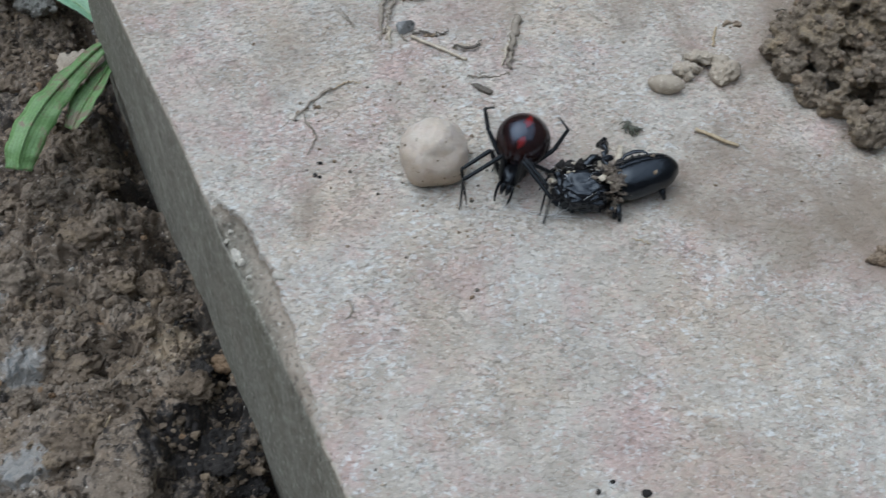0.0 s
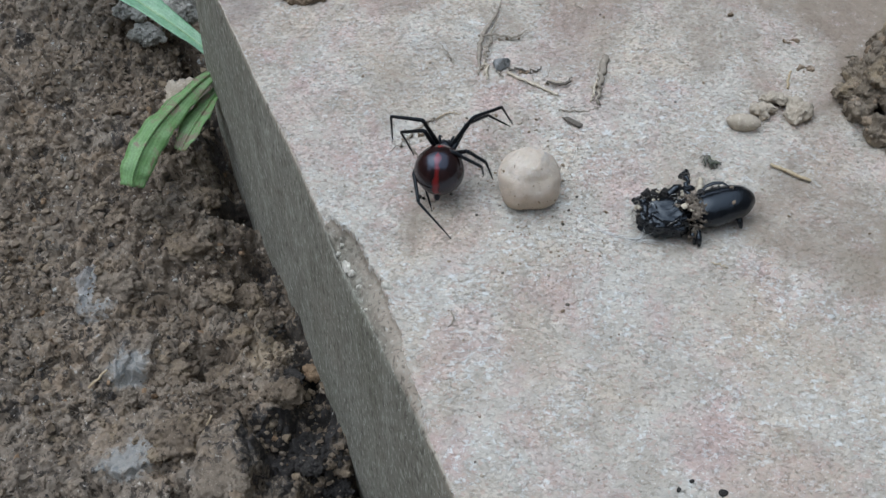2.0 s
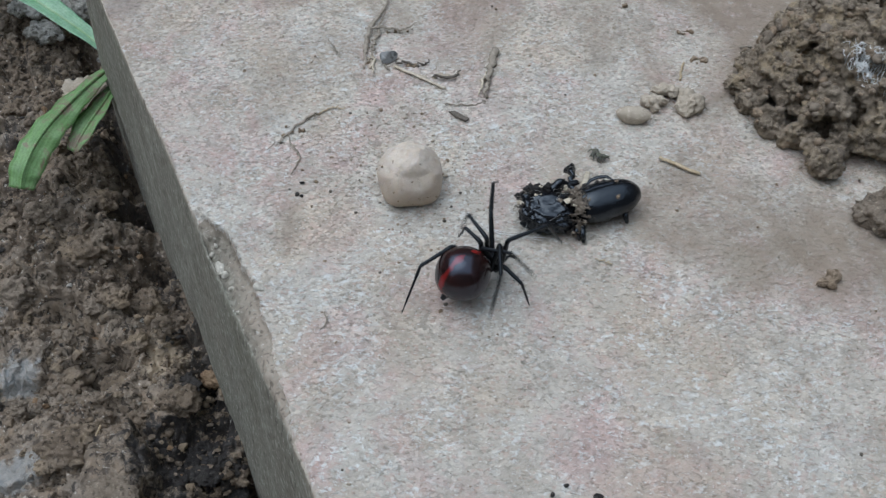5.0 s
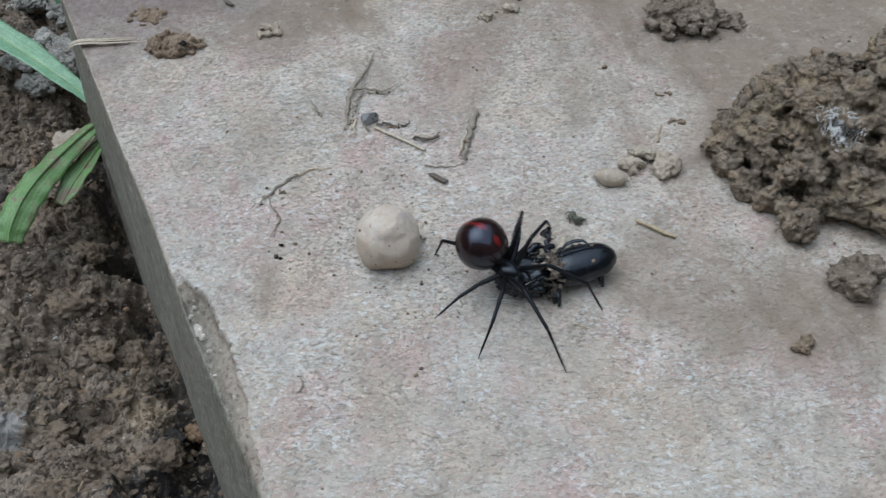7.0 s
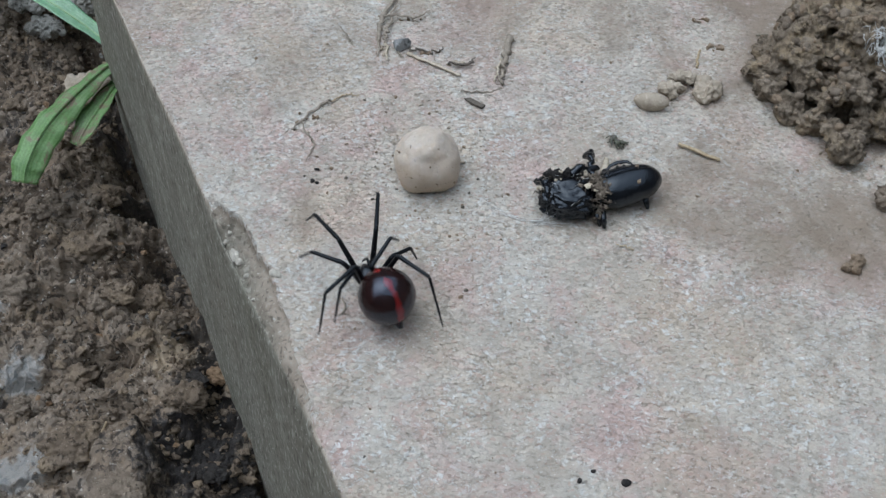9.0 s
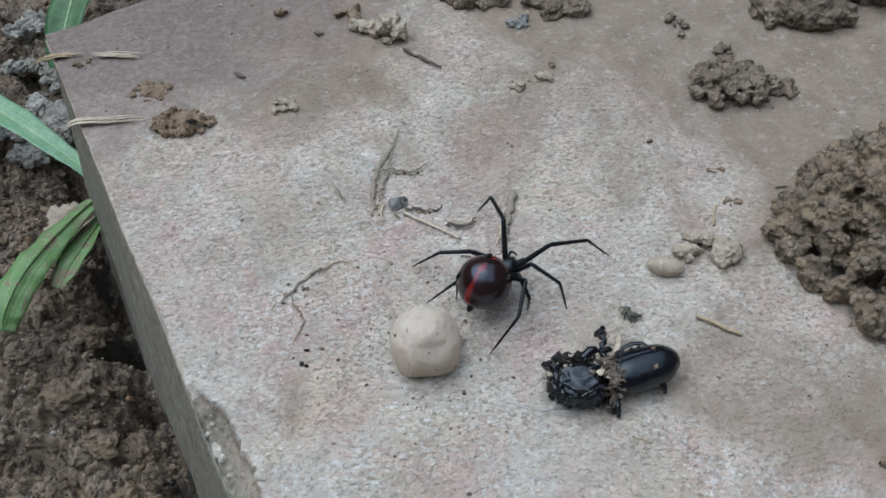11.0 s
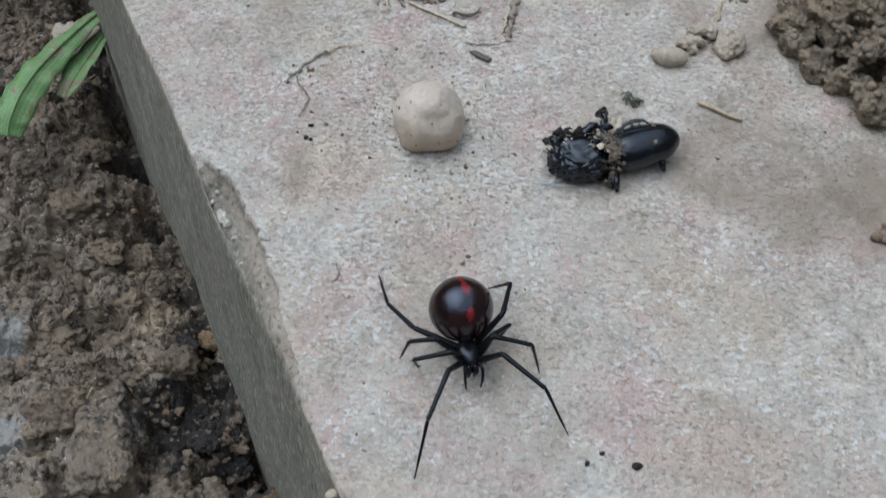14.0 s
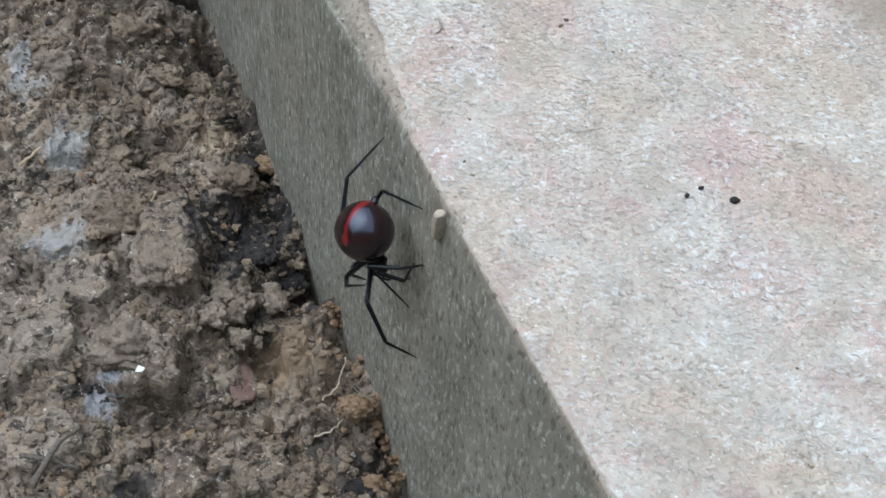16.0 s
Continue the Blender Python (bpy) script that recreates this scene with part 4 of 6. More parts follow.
def leaf(name, material, label, points, widths, seed, fold=0.35, thick=0.35, twist=0.0, rib=True, vein=None):
    """A long leaf along points: a folded strip with thickness and a rib."""
    r = np.random.default_rng(seed)
    pts = bent(points, 7)
    n = len(pts)
    w = np.interp(np.linspace(0, 1, n), np.linspace(0, 1, len(widths)), widths)
    cols = (-1.0, -0.72, -0.4, -0.12, 0.0, 0.12, 0.4, 0.72, 1.0)
    bm = bmesh.new()
    rows, breadth = [], {}
    for i, p in enumerate(pts):
        d = (pts[min(i + 1, n - 1)] - pts[max(i - 1, 0)]).normalized()
        side = d.cross(Vector((0, 0, 1))).normalized()
        up = side.cross(d)
        a = twist * i / n
        side, up = side * math.cos(a) + up * math.sin(a), up * math.cos(a) - side * math.sin(a)
        wave = 0.12 * w[i] * math.sin(i * 0.9 + seed)
        top, low = [], []
        for c in cols:
            q = p + side * (c * w[i] + r.normal() * 0.06) + up * (abs(c) * fold * w[i] + wave * c * c + (0.25 if rib and c == 0 else 0))
            top.append(bm.verts.new(q * MM))
            low.append(bm.verts.new((q - up * thick * (1.15 - abs(c))) * MM))
            breadth[top[-1]] = breadth[low[-1]] = c
        rows.append(top + low[::-1])
    m = len(rows[0])
    for one, two in zip(rows, rows[1:]):
        for j in range(m):
            bm.faces.new((one[j], one[(j + 1) % m], two[(j + 1) % m], two[j]))
    bm.faces.new(rows[0][::-1])
    bm.faces.new(rows[-1])
    across = bm.loops.layers.uv.new("breadth")
    for face in bm.faces:
        for corner in face.loops:
            corner[across].uv = (breadth[corner.vert], 0)
    ob = tagged(finish(name, bm, material), label, "leaf")
    part("midrib", tube(bmesh.new(), [p + Vector((0, 0, 0.12)) for p in pts], (0.5, 0.4, 0.15), 7), vein or RIB, ob, "raised midrib" if vein else "paler raised midrib")
    return ob


RIB = leaf_material("leaf_rib", (0.24, 0.40, 0.20), (0.36, 0.52, 0.32), 0.2)
leaf("grass_blade", BLADE, "fresh pale green grass blade growing beside the slab", ((-150, 231, -32), (-125, 221, -36), (-105, 210.5, -41), (-88, 200, -46), (-78, 193, -54)), (4.8, 4.5, 3.6, 2.0, 1.0), 1, 0.42)
leaf("wilted_leaf", WILTED, "broad wilted green leaf smeared with mud on soil", ((-79, 192, -44), (-85, 185.5, -45), (-90, 178, -46), (-93.5, 171, -46.5), (-95.8, 164.5, -47.5), (-97.3, 159, -49.5), (-98.0, 156, -52)), (1.4, 2.4, 3.4, 4.0, 4.1, 3.8, 2.8), 2, -0.3, twist=0.35, vein=WILTED)
leaf("wilted_leaf", WILTED, "narrow wilted green leaf folded beneath the broad one", ((-80.5, 188, -48), (-83.5, 181, -49.5), (-86.2, 174, -50.5), (-88.2, 168, -52)), (0.8, 2.6, 3.2, 1.6), 3, 0.35, vein=WILTED)
leaf("green_leaf", DARK_LEAF, "dark green leaf tip behind the slab", ((-97, 272, -30), (-99, 257, -34), (-101, 243, -40), (-102, 235, -46)), (3.0, 5.0, 5.0, 2.0), 4, 0.2)


# ---- mud heaps and clods on the slab ----
def mud_mound():
    r = np.random.default_rng(21)
    items = [(84, 139, 4, 19, 9), (74, 137, 2, 10.5, 7.5), (100, 145, 4, 19, 13.5), (89, 128, 3, 11.5, 8), (112, 140, 3, 19, 14), (73, 131, 2, 6.5, 6.5)]
    outline = ((82, 139, 23, 18, 13.0), (103, 144, 25, 21, 17), (72, 131, 9, 10, 8.8))
    for i in range(620):
        cx, cy, a, b, h = outline[(0, 0, 0, 1, 1, 2)[i % 6]]
        q, ang = r.random() ** 0.55, r.uniform(0, 6.283)
        x, y = cx + a * q * math.cos(ang), cy + b * q * math.sin(ang)
        # parted into larger clods by hollows
        hollow = lumpiness(x, y, 9, 41)
        if hollow < 0.2:
            continue
        s = 0.75 + 2.3 * r.random() ** 2.0
        z = h * max(0.0, 1 - q ** 2.4) ** 0.55 * (1 + 0.35 * noise.noise(Vector((math.cos(ang) * q * 3, math.sin(ang) * q * 3, i % 6)))) + 2.4 * (hollow - 0.5)
        items.append((x, y, max(0.3, z * r.uniform(0.9, 1.04)) + 0.25 * s, s, s * r.uniform(0.75, 1.0)))
    items += [(58.5, 134, 2.0, 3.4, 2.8), (61, 128.5, 1.8, 3.6, 2.6), (57.8, 138, 2.0, 2.8, 2.8), (61.5, 140.5, 4.0, 3.2, 2.6), (64, 144, 4.4, 2.8, 2.2),
              (65, 125.0, 2.0, 3.0, 2.6), (68.3, 119.4, 2.6, 3.1, 3.0), (66.8, 122, 3.6, 2.2, 2.0), (71, 122.4, 3.4, 2.2, 2.0), (60, 136.5, 4.6, 2.8, 1.8),
              (76, 122.5, 3.0, 3.2, 2.6), (80, 121, 3.2, 3.4, 3.0), (85, 120.5, 3.4, 3.6, 3.2), (78, 125, 5.0, 3.4, 2.6), (83, 124.5, 5.6, 3.6, 2.8), (90, 120, 3.4, 3.8, 3.2), (88, 124, 5.6, 3.4, 2.8), (95, 121, 3.6, 4.0, 3.4)]
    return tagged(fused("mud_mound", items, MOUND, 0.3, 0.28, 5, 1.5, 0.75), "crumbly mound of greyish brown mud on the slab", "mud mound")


HEAP = mud_mound()
HEAP_TREE = bvhtree.BVHTree.FromPolygons([v.co[:] for v in HEAP.data.vertices], [p.vertices[:] for p in HEAP.data.polygons])


def on_heap(x, y):
    """Height of the heap's surface, in millimetres."""
    hit = HEAP_TREE.ray_cast(Vector((x * MM, y * MM, 0.1)), Vector((0, 0, -1)))[0]
    return hit.z / MM if hit else 0.0


bm = bmesh.new()
r = np.random.default_rng(19)
for k in range(170):
    x, y, a, n = 75.6 + r.normal() * 1.5, 132.2 + r.normal() * 1.2, r.uniform(0, 6.28), r.uniform(0.5, 1.9)
    line = [(x + n * u * math.cos(a + u), y + n * u * math.sin(a + u)) for u in (0, 0.35, 0.7, 1)]
    tube(bm, bent([(p, q, on_heap(p, q) + 0.15 + 0.3 * (i % 2)) for i, (p, q) in enumerate(line)], 3, 0.1, k), (0.03, 0.085, 0.08, 0.02), 4)
tagged(finish("spider_silk", bm, SILK), "torn white silk tuft on the mud heap", "silk")

def heap_crumbs(material, label, count, seed):
    r = np.random.default_rng(seed)
    items = []
    while len(items) < count:
        x, y = r.uniform(56, 112), r.uniform(118, 164)
        z = on_heap(x, y)
        if z < 1.5:
            continue
        a = 0.3 + 0.9 * r.random() ** 2.5
        items.append((x, y, z + 0.25 * a, a, a * 0.8))
    return tagged(lumps("mud_crumbs", items, 2, material, 0.3, seed), label, "mud crumbs", kind="stuff")


heap_crumbs(BROWN_CLOD, "small brown crumbs lying on the mud mound", 260, 141)
heap_crumbs(GREY_CLOD, "small grey crumbs lying on the mud mound", 260, 142)
cluster("clod", GREY_CLOD, "lumpy grey mud clod on the slab", (77, 109, 0), 12, (2.8, 5.0), 3.6, 31, 3.6)
cluster("clod", GREY_CLOD, "lumpy grey mud clod on the slab", (84, 92, 0), 8, (3, 2), 2.0, 32, 1)
cluster("clod", BROWN_CLOD, "small brown crumbly clod on the slab", (65.3, 94.6, 0), 7, (1.5, 1.3), 1.5, 33, 0.6)
cluster("clod", GREY_CLOD, "dark crumbly mud clod on the slab", (55.0, 176.0, 0), 90, (8.0, 6.5), 1.9, 34, 4.2)
cluster("clod", GREY_CLOD, "flat flaky mud clod on the slab", (64.5, 175.5, 0), 14, (4.0, 2.4), 1.6, 35, 0.8)
cluster("clod", GREY_CLOD, "small mud clod on the slab", (56.2, 186.8, 0), 7, (2.6, 1.8), 1.4, 36, 1)
cluster("clod", GREY_CLOD, "large mud clod on the slab", (74, 199, 0), 60, (11, 6), 3.0, 37, 5)
cluster("clod", GREY_CLOD, "large mud clod on the slab", (88, 206, 0), 30, (9, 6), 3.4, 38, 6)
cluster("clod", GREY_CLOD, "knobbly mud clod on the slab", (7, 205, 0), 26, (8, 4), 2.4, 39, 2.5)
cluster("clod", GREY_CLOD, "smooth rounded mud clod on the slab", (24, 202, 0), 20, (7, 3), 3.0, 40, 1.5)
cluster("clod", SLATE, "dark grey clod on the slab", (14.7, 196, 0), 7, (2.8, 1.6), 1.5, 41, 0.5)
cluster("clod", GREY_CLOD, "flat mud crumbs on the slab", (47.7, 195.5, 0), 8, (2.2, 3.4), 1.2, 42, 0.3)
cluster("clod", TAN_CLOD, "tan rounded clod of soil on the slab", (-10.8, 192.6, 0), 22, (3.0, 2.8), 2.2, 43, 3.4)
cluster("clod", TAN_CLOD, "tan rounded clod of soil on the slab", (-16.4, 193.6, 0), 10, (2.4, 2.0), 2.0, 44, 1.4)
cluster("clod", BROWN_CLOD, "reddish brown clod of soil on the slab", (-20.0, 199.0, 0), 9, (3.2, 2.4), 1.7, 45, 0.8)
cluster("clod", BROWN_CLOD, "small brown clod on the slab", (-34.1, 199.8, 0), 5, (0.9, 0.8), 1.2, 46, 0.6)
cluster("clod", TAN_CLOD, "tan clod of four rounded crumbs on the slab", (-31.3, 171.0, 0), 9, (2.6, 1.4), 1.45, 47, 0.8)
cluster("clod", BROWN_CLOD, "crumbly brown clod at the slab's corner", (-50.0, 166.2, 0), 60, (6.3, 3.3), 1.4, 48, 1.6)
cluster("clod", DARK_CLOD, "dark crumb in the brown clod", (-47.4, 164.8, 2.0), 5, (1.3, 0.7), 0.8, 49, 0.3)
cluster("clod", BROWN_CLOD, "smeared brown crumbs at the slab's corner", (-57.0, 175.6, 0), 30, (4.0, 2.8), 0.9, 50, 0.4)
cluster("clod", TAN_CLOD, "greyish tan pebble of mud on the slab", (14.2, 177.0, 0), 5, (1.8, 0.8), 1.5, 51, 0.2)
cluster("clod", TAN_CLOD, "greyish tan pebble of mud on the slab", (19.8, 179.6, 0), 6, (1.5, 1.0), 1.6, 52, 0.5)
cluster("clod", GREY_CLOD, "small mud crumb on the slab", (21.0, 183.2, 0), 3, (0.8, 0.6), 0.8, 53, 0.1)
cluster("clod", BROWN_CLOD, "small brown crumb on the slab", (37.8, 161.6, 0), 4, (0.9, 0.4), 0.8, 54, 0.1)
cluster("clod", TAN_CLOD, "tan arch of worm-cast soil on the slab", (47.4, 134.4, 0), 12, (1.7, 1.5), 2.5, 55, 1.2)
cluster("clod", TAN_CLOD, "tan arch of worm-cast soil on the slab", (41.0, 134.0, 0), 8, (1.2, 1.6), 1.9, 56, 0.6)
cluster("clod", TAN_CLOD, "tan arch of worm-cast soil on the slab", (44.0, 136.6, 0.6), 10, (2.8, 0.7), 1.6, 57, 0.8)
cluster("clod", BROWN_CLOD, "thin crust of mud on the slab", (50.2, 146.0, 0), 9, (2.6, 0.8), 0.8, 58, 0.1)
cluster("clod", BROWN_CLOD, "thin crust of mud on the slab", (49.0, 154.0, 0), 12, (4.0, 0.7), 0.5, 59, 0.0)


def pebble():
    p = lump_points(4, (3.1, 1.8, 1.5), 0.16, 9)
    p = np.stack([p[:, 0], p[:, 1], p[:, 2] + 1.2], 1)
    ob = new("pebble", array_mesh("pebble", p * MM, BALLS[4][1], TAN_CLOD))
    ob.matrix_world = pose(0.0369, 0.1306, 0, 0, 0, -12)
    return tagged(ob, "oval tan pebble on the slab", "pebble")


pebble()
def grey_stone():
    r = np.random.default_rng(23)
    bm = bmesh.new()
    for q in r.normal(size=(15, 3)):
        q = q / np.linalg.norm(q) * (2.1, 1.9, 1.35)
        bm.verts.new(Vector((q[0] - 8.3, q[1] + 145.2, max(0.0, q[2] + 1.15))) * MM)
    hull = bmesh.ops.convex_hull(bm, input=bm.verts[:])
    bmesh.ops.delete(bm, geom=[g for g in hull["geom_interior"] if isinstance(g, bmesh.types.BMVert)], context="VERTS")
    bmesh.ops.bevel(bm, geom=bm.edges[:], offset=0.12 * MM, segments=2, affect="EDGES")
    return tagged(finish("stone", bm, SLATE, smooth=False), "small angular grey stone among twigs", "stone")


grey_stone()


def lying(points, z):
    return [(x, y, z) for x, y in points]


stem("stick", STRAW, "short straight tan stick on the slab", "stick", lying(((40.7, 120.8), (44, 119), (47.3, 117.1)), 0.6), (0.42, 0.5, 0.42), 11, 0.05)
flat_piece("leaf_scrap", DARK_TWIG, "dark dry scrap of leaf on the slab", "leaf scrap", ((3.4, 131.6), (4.6, 131.6), (7.2, 129.7), (6.6, 129.1), (4.8, 130.0)), 0.3, 0.5, 5)
stem("straw", TWIG, "thin dry stalk on the slab", "straw", lying(((2.6, 133.8), (5.2, 133.4), (8.0, 133.6), (10.2, 134.4)), 0.35), (0.16, 0.2, 0.12), 13)
stem("twig", TWIG, "flat grey twig with a thick end on the slab", "twig", lying(((10.4, 135.4), (11.0, 141), (11.9, 148.2)), 0.8), (0.4, 0.5, 0.58, 0.95, 0.85), 14, 0.16, 7, 8, 0.6)
stem("twig", PALE_STRAW, "split of pale bark on the slab", "twig", lying(((9.0, 135.6), (9.6, 139.0), (10.2, 141.6)), 0.9), (0.2, 0.35, 0.2), 15)
cluster("clod", TAN_CLOD, "small crumb beside the twig", (9.2, 140.0, 0), 5, (0.7, 1.1), 0.8, 60, 0.2)
stem("straw", PALE_STRAW, "straight pale straw on the slab", "straw", lying(((-7.1, 143.2), (-2, 140.3), (2.7, 137.4)), 0.6), (0.42, 0.4, 0.36), 16, 0.04)
stem("root_fibre", DARK_TWIG, "dark crooked root on the slab", "root fibre", lying(((-6.9, 144.3), (-4.4, 144.0), (-1.6, 143.9), (-0.6, 144.9)), 0.7), (0.35, 0.28, 0.15), 17, 0.12)
cluster("clod", TAN_CLOD, "crumbs caught among roots", (0.4, 141.0, 0), 9, (2.6, 0.8), 0.75, 61, 0.2)
stem("root_fibre", DARK_TWIG, "dark curled root on the slab", "root fibre", lying(((0.6, 140.2), (2.6, 140.0), (4.6, 140.4), (5.0, 142.0)), 0.9), (0.3, 0.4, 0.15), 18, 0.12)
stem("stalk", TWIG, "forked dry grass stalk on the slab", "stalk", lying(((-8.6, 164.3), (-10.0, 159.5), (-12.2, 153.5), (-12.8, 148), (-12.4, 142.6)), 0.7), (0.12, 0.4, 0.55, 0.5, 0.15), 19, 0.1, 7, 7, 0.5)
stem("stalk", TWIG, "forked dry grass stalk on the slab", "stalk", lying(((-9.4, 158.6), (-10.6, 153.8), (-11.0, 149), (-11.6, 145.8)), 0.9), (0.12, 0.35, 0.35, 0.2), 20, 0.12)
stem("stalk", TWIG, "dry cross stalk on the slab", "stalk", lying(((-13.2, 153.4), (-9.2, 153.4), (-5.4, 153.2), (-3.4, 155.4)), 1.0), (0.3, 0.36, 0.3, 0.1), 21, 0.1)
stem("stalk", PALE_STRAW, "pale split of stalk on the slab", "stalk", lying(((-11.6, 146.6), (-11.0, 144), (-11.2, 141.4)), 0.5), (0.3, 0.4, 0.1), 22, 0.1)
stem("root_fibre", TWIG, "dry root on the slab", "root fibre", lying(((-9.4, 145.2), (-8.6, 143.2), (-8.0, 142.2)), 0.6), (0.2, 0.3, 0.15), 23, 0.08)
stem("stalk", TWIG, "faint dry stalk on the slab", "stalk", lying(((-20.4, 151.2), (-18.6, 148.0), (-17.6, 146.0)), 0.25), (0.12, 0.35, 0.1), 24, 0.1, 6, 6, 0.35)
stem("root_fibre", TWIG, "thin branching rootlet on the slab", "root fibre", lying(((-20.2, 130.9), (-22.0, 130.2), (-25.3, 125.9), (-28.6, 121.5)), 0.3), (0.14, 0.32, 0.22, 0.08), 25, 0.16)
stem("root_fibre", STRAW, "hair-thin rootlet on the slab", "root fibre", lying(((-20.2, 130.9), (-18.6, 132.3), (-17.1, 132.5), (-15.6, 132.2)), 0.3), (0.16, 0.14, 0.08), 26, 0.06)
stem("root_fibre", TWIG, "hair-thin rootlet on the slab", "root fibre", lying(((-25.6, 126.0), (-23.8, 122.6), (-22.9, 120.1), (-23.9, 116.2)), 0.3), (0.12, 0.3, 0.12), 27, 0.15)
stem("root_fibre", STRAW, "short brown fibre on the slab", "root fibre", lying(((28.0, 98.8), (29.2, 98.4), (30.8, 97.6)), 0.25), (0.1, 0.16, 0.1), 29, 0.05)
stem("root_fibre", TWIG, "short curved fibre on the slab", "root fibre", lying(((-15.6, 87.6), (-15.0, 85.6), (-16.0, 84.2)), 0.25), (0.1, 0.2, 0.1), 30, 0.05)
stem("straw", STRAW, "short brown stem on the slab", "straw", lying(((46.5, 140.3), (47.0, 143), (47.6, 145)), 0.4), (0.3, 0.25), 31)
frayed_straw(PALE_STRAW, "frayed bleached straw over the slab's edge", ((-72.0, 165.2, 0.2), (-69.5, 166.7, 0.7), (-63, 167.4, 0.5), (-55.2, 168.2, 0.6)), 0.75, 32)
frayed_straw(STRAW, "flattened tan straw over the slab's edge", ((-83, 184.6, -0.2), (-78, 186.0, 0.5), (-71.5, 186.4, 0.5)), 0.8, 33)
frayed_straw(PALE_STRAW, "frayed bleached straw on the slab", ((-71.0, 186.4, 0.5), (-65, 186.3, 0.5), (-59.6, 185.8, 0.5)), 0.7, 34)
cluster("clod", BROWN_CLOD, "brown crumbs stuck under a straw", (-72.5, 184.0, 0), 12, (2.6, 1.6), 0.8, 630, 0.2)
stem("twig", DARK_TWIG, "dark thin twig on the slab", "twig", lying(((-8.4, 187.6), (-4, 184.6), (-0.6, 181.8)), 0.5), (0.45, 0.5, 0.25), 35, 0.1)
flat_piece("leaf_scrap", DARK_TWIG, "tiny dark scrap on the slab", "leaf scrap", ((-41.9, 181.0), (-40.5, 180.8), (-39.0, 179.4), (-40.2, 179.3)), 0.3, 0.4, 8)
flat_piece("leaf_scrap", DARK_TWIG, "tiny dark scrap on the slab", "leaf scrap", ((-27.0, 193.1), (-25.8, 193.4), (-24.8, 192.8), (-26.0, 192.3)), 0.3, 0.4, 9)
stem("straw", TWIG, "short dark stem on the slab", "straw", lying(((59.0, 149.4), (61.0, 149.8)), 0.5), (0.3, 0.25), 36)


for k, (x, y, n, sx, sy, m) in enumerate(((-12.0, 150.0, 10, 1.0, 4.0, TAN_CLOD), (-11.6, 144.6, 9, 1.0, 2.0, TAN_CLOD), (-7.4, 153.3, 8, 2.6, 0.5, BROWN_CLOD), (-4.2, 143.9, 7, 2.0, 0.5, BROWN_CLOD), (-24.6, 126.6, 7, 2.0, 1.8, BROWN_CLOD))):
    cluster("clod", m, "crumbs of dirt caught on the dry stalks" if k < 3 else "crumbs of dirt caught on a thin root", (x, y, 0), n, (sx, sy), 0.55, 620 + k, 0.1)


def specks():
    r = np.random.default_rng(77)
    dark = [(-21.7, 114.4, 0.2, 0.4, 0.25), (-22.3, 111.8, 0.2, 0.42, 0.25), (-21.5, 111.5, 0.15, 0.3, 0.2), (21.4, 58.5, 0.3, 0.38, 0.3), (19.4, 57.1, 0.3, 0.34, 0.3), (25.8, 56.9, 0.25, 0.6, 0.3),
            (31.0, 121.0, 0.2, 0.3, 0.2)]
    tagged(lumps("specks", dark, 2, DARK_CLOD, 0.3, 61), "small black specks of dirt on the slab", "specks", kind="stuff")
    for n, (material, tone, count) in enumerate(((BROWN_CLOD, "brown", 650), (TAN_CLOD, "pale tan", 1100), (DARK_TWIG, "dark", 130))):
        grit = []
        while len(grit) < count:
            if r.random() < 0.2:
                # thicker round the egg sac
                a, q = r.uniform(0, 6.28), 5.6 + abs(r.normal()) * 16
                x, y = -2.8 + q * math.cos(a), 113.7 + q * math.sin(a)
            else:
                x, y = r.uniform(-75, 95), r.uniform(10, 205)
                if r.random() > 0.3 + 0.7 * max(0, (y - 100) / 100):
                    continue
            q = Vector((x, y, 0)) - EDGE
            if q.dot(INWARD) < 3 or q.dot(ALONG) < 3 or (q.dot(INWARD) < 12 and 90 < q.dot(ALONG) < 135):
                continue
            a = 0.07 + 0.30 * r.random() ** 4
            grit.append((x, y, 0.05, a, a * 0.5))
        tagged(lumps("grit", grit, 1, material, 0.55, 62 + n), "fine %s grit scattered on the slab" % tone, "grit", kind="stuff")


specks()


def moss_scrap():
    r = np.random.default_rng(14)
    bm = bmesh.new()
    for k in range(9):
        a = r.uniform(0, 6.28)
        tube(bm, bent(((30.2, 121.6, 0.3), (30.2 + 0.9 * math.cos(a), 121.6 + 0.9 * math.sin(a), 0.9), (30.2 + 1.9 * math.cos(a + 0.5), 121.6 + 1.9 * math.sin(a + 0.5), 0.5)), 4, 0.12, k), (0.22, 0.28, 0.08), 6)
    return tagged(finish("moss_scrap", bm, leaf_material("dry_moss", (0.06, 0.065, 0.045), (0.17, 0.165, 0.125), 0.6)), "dark dry scrap of moss on the slab", "moss")


moss_scrap()


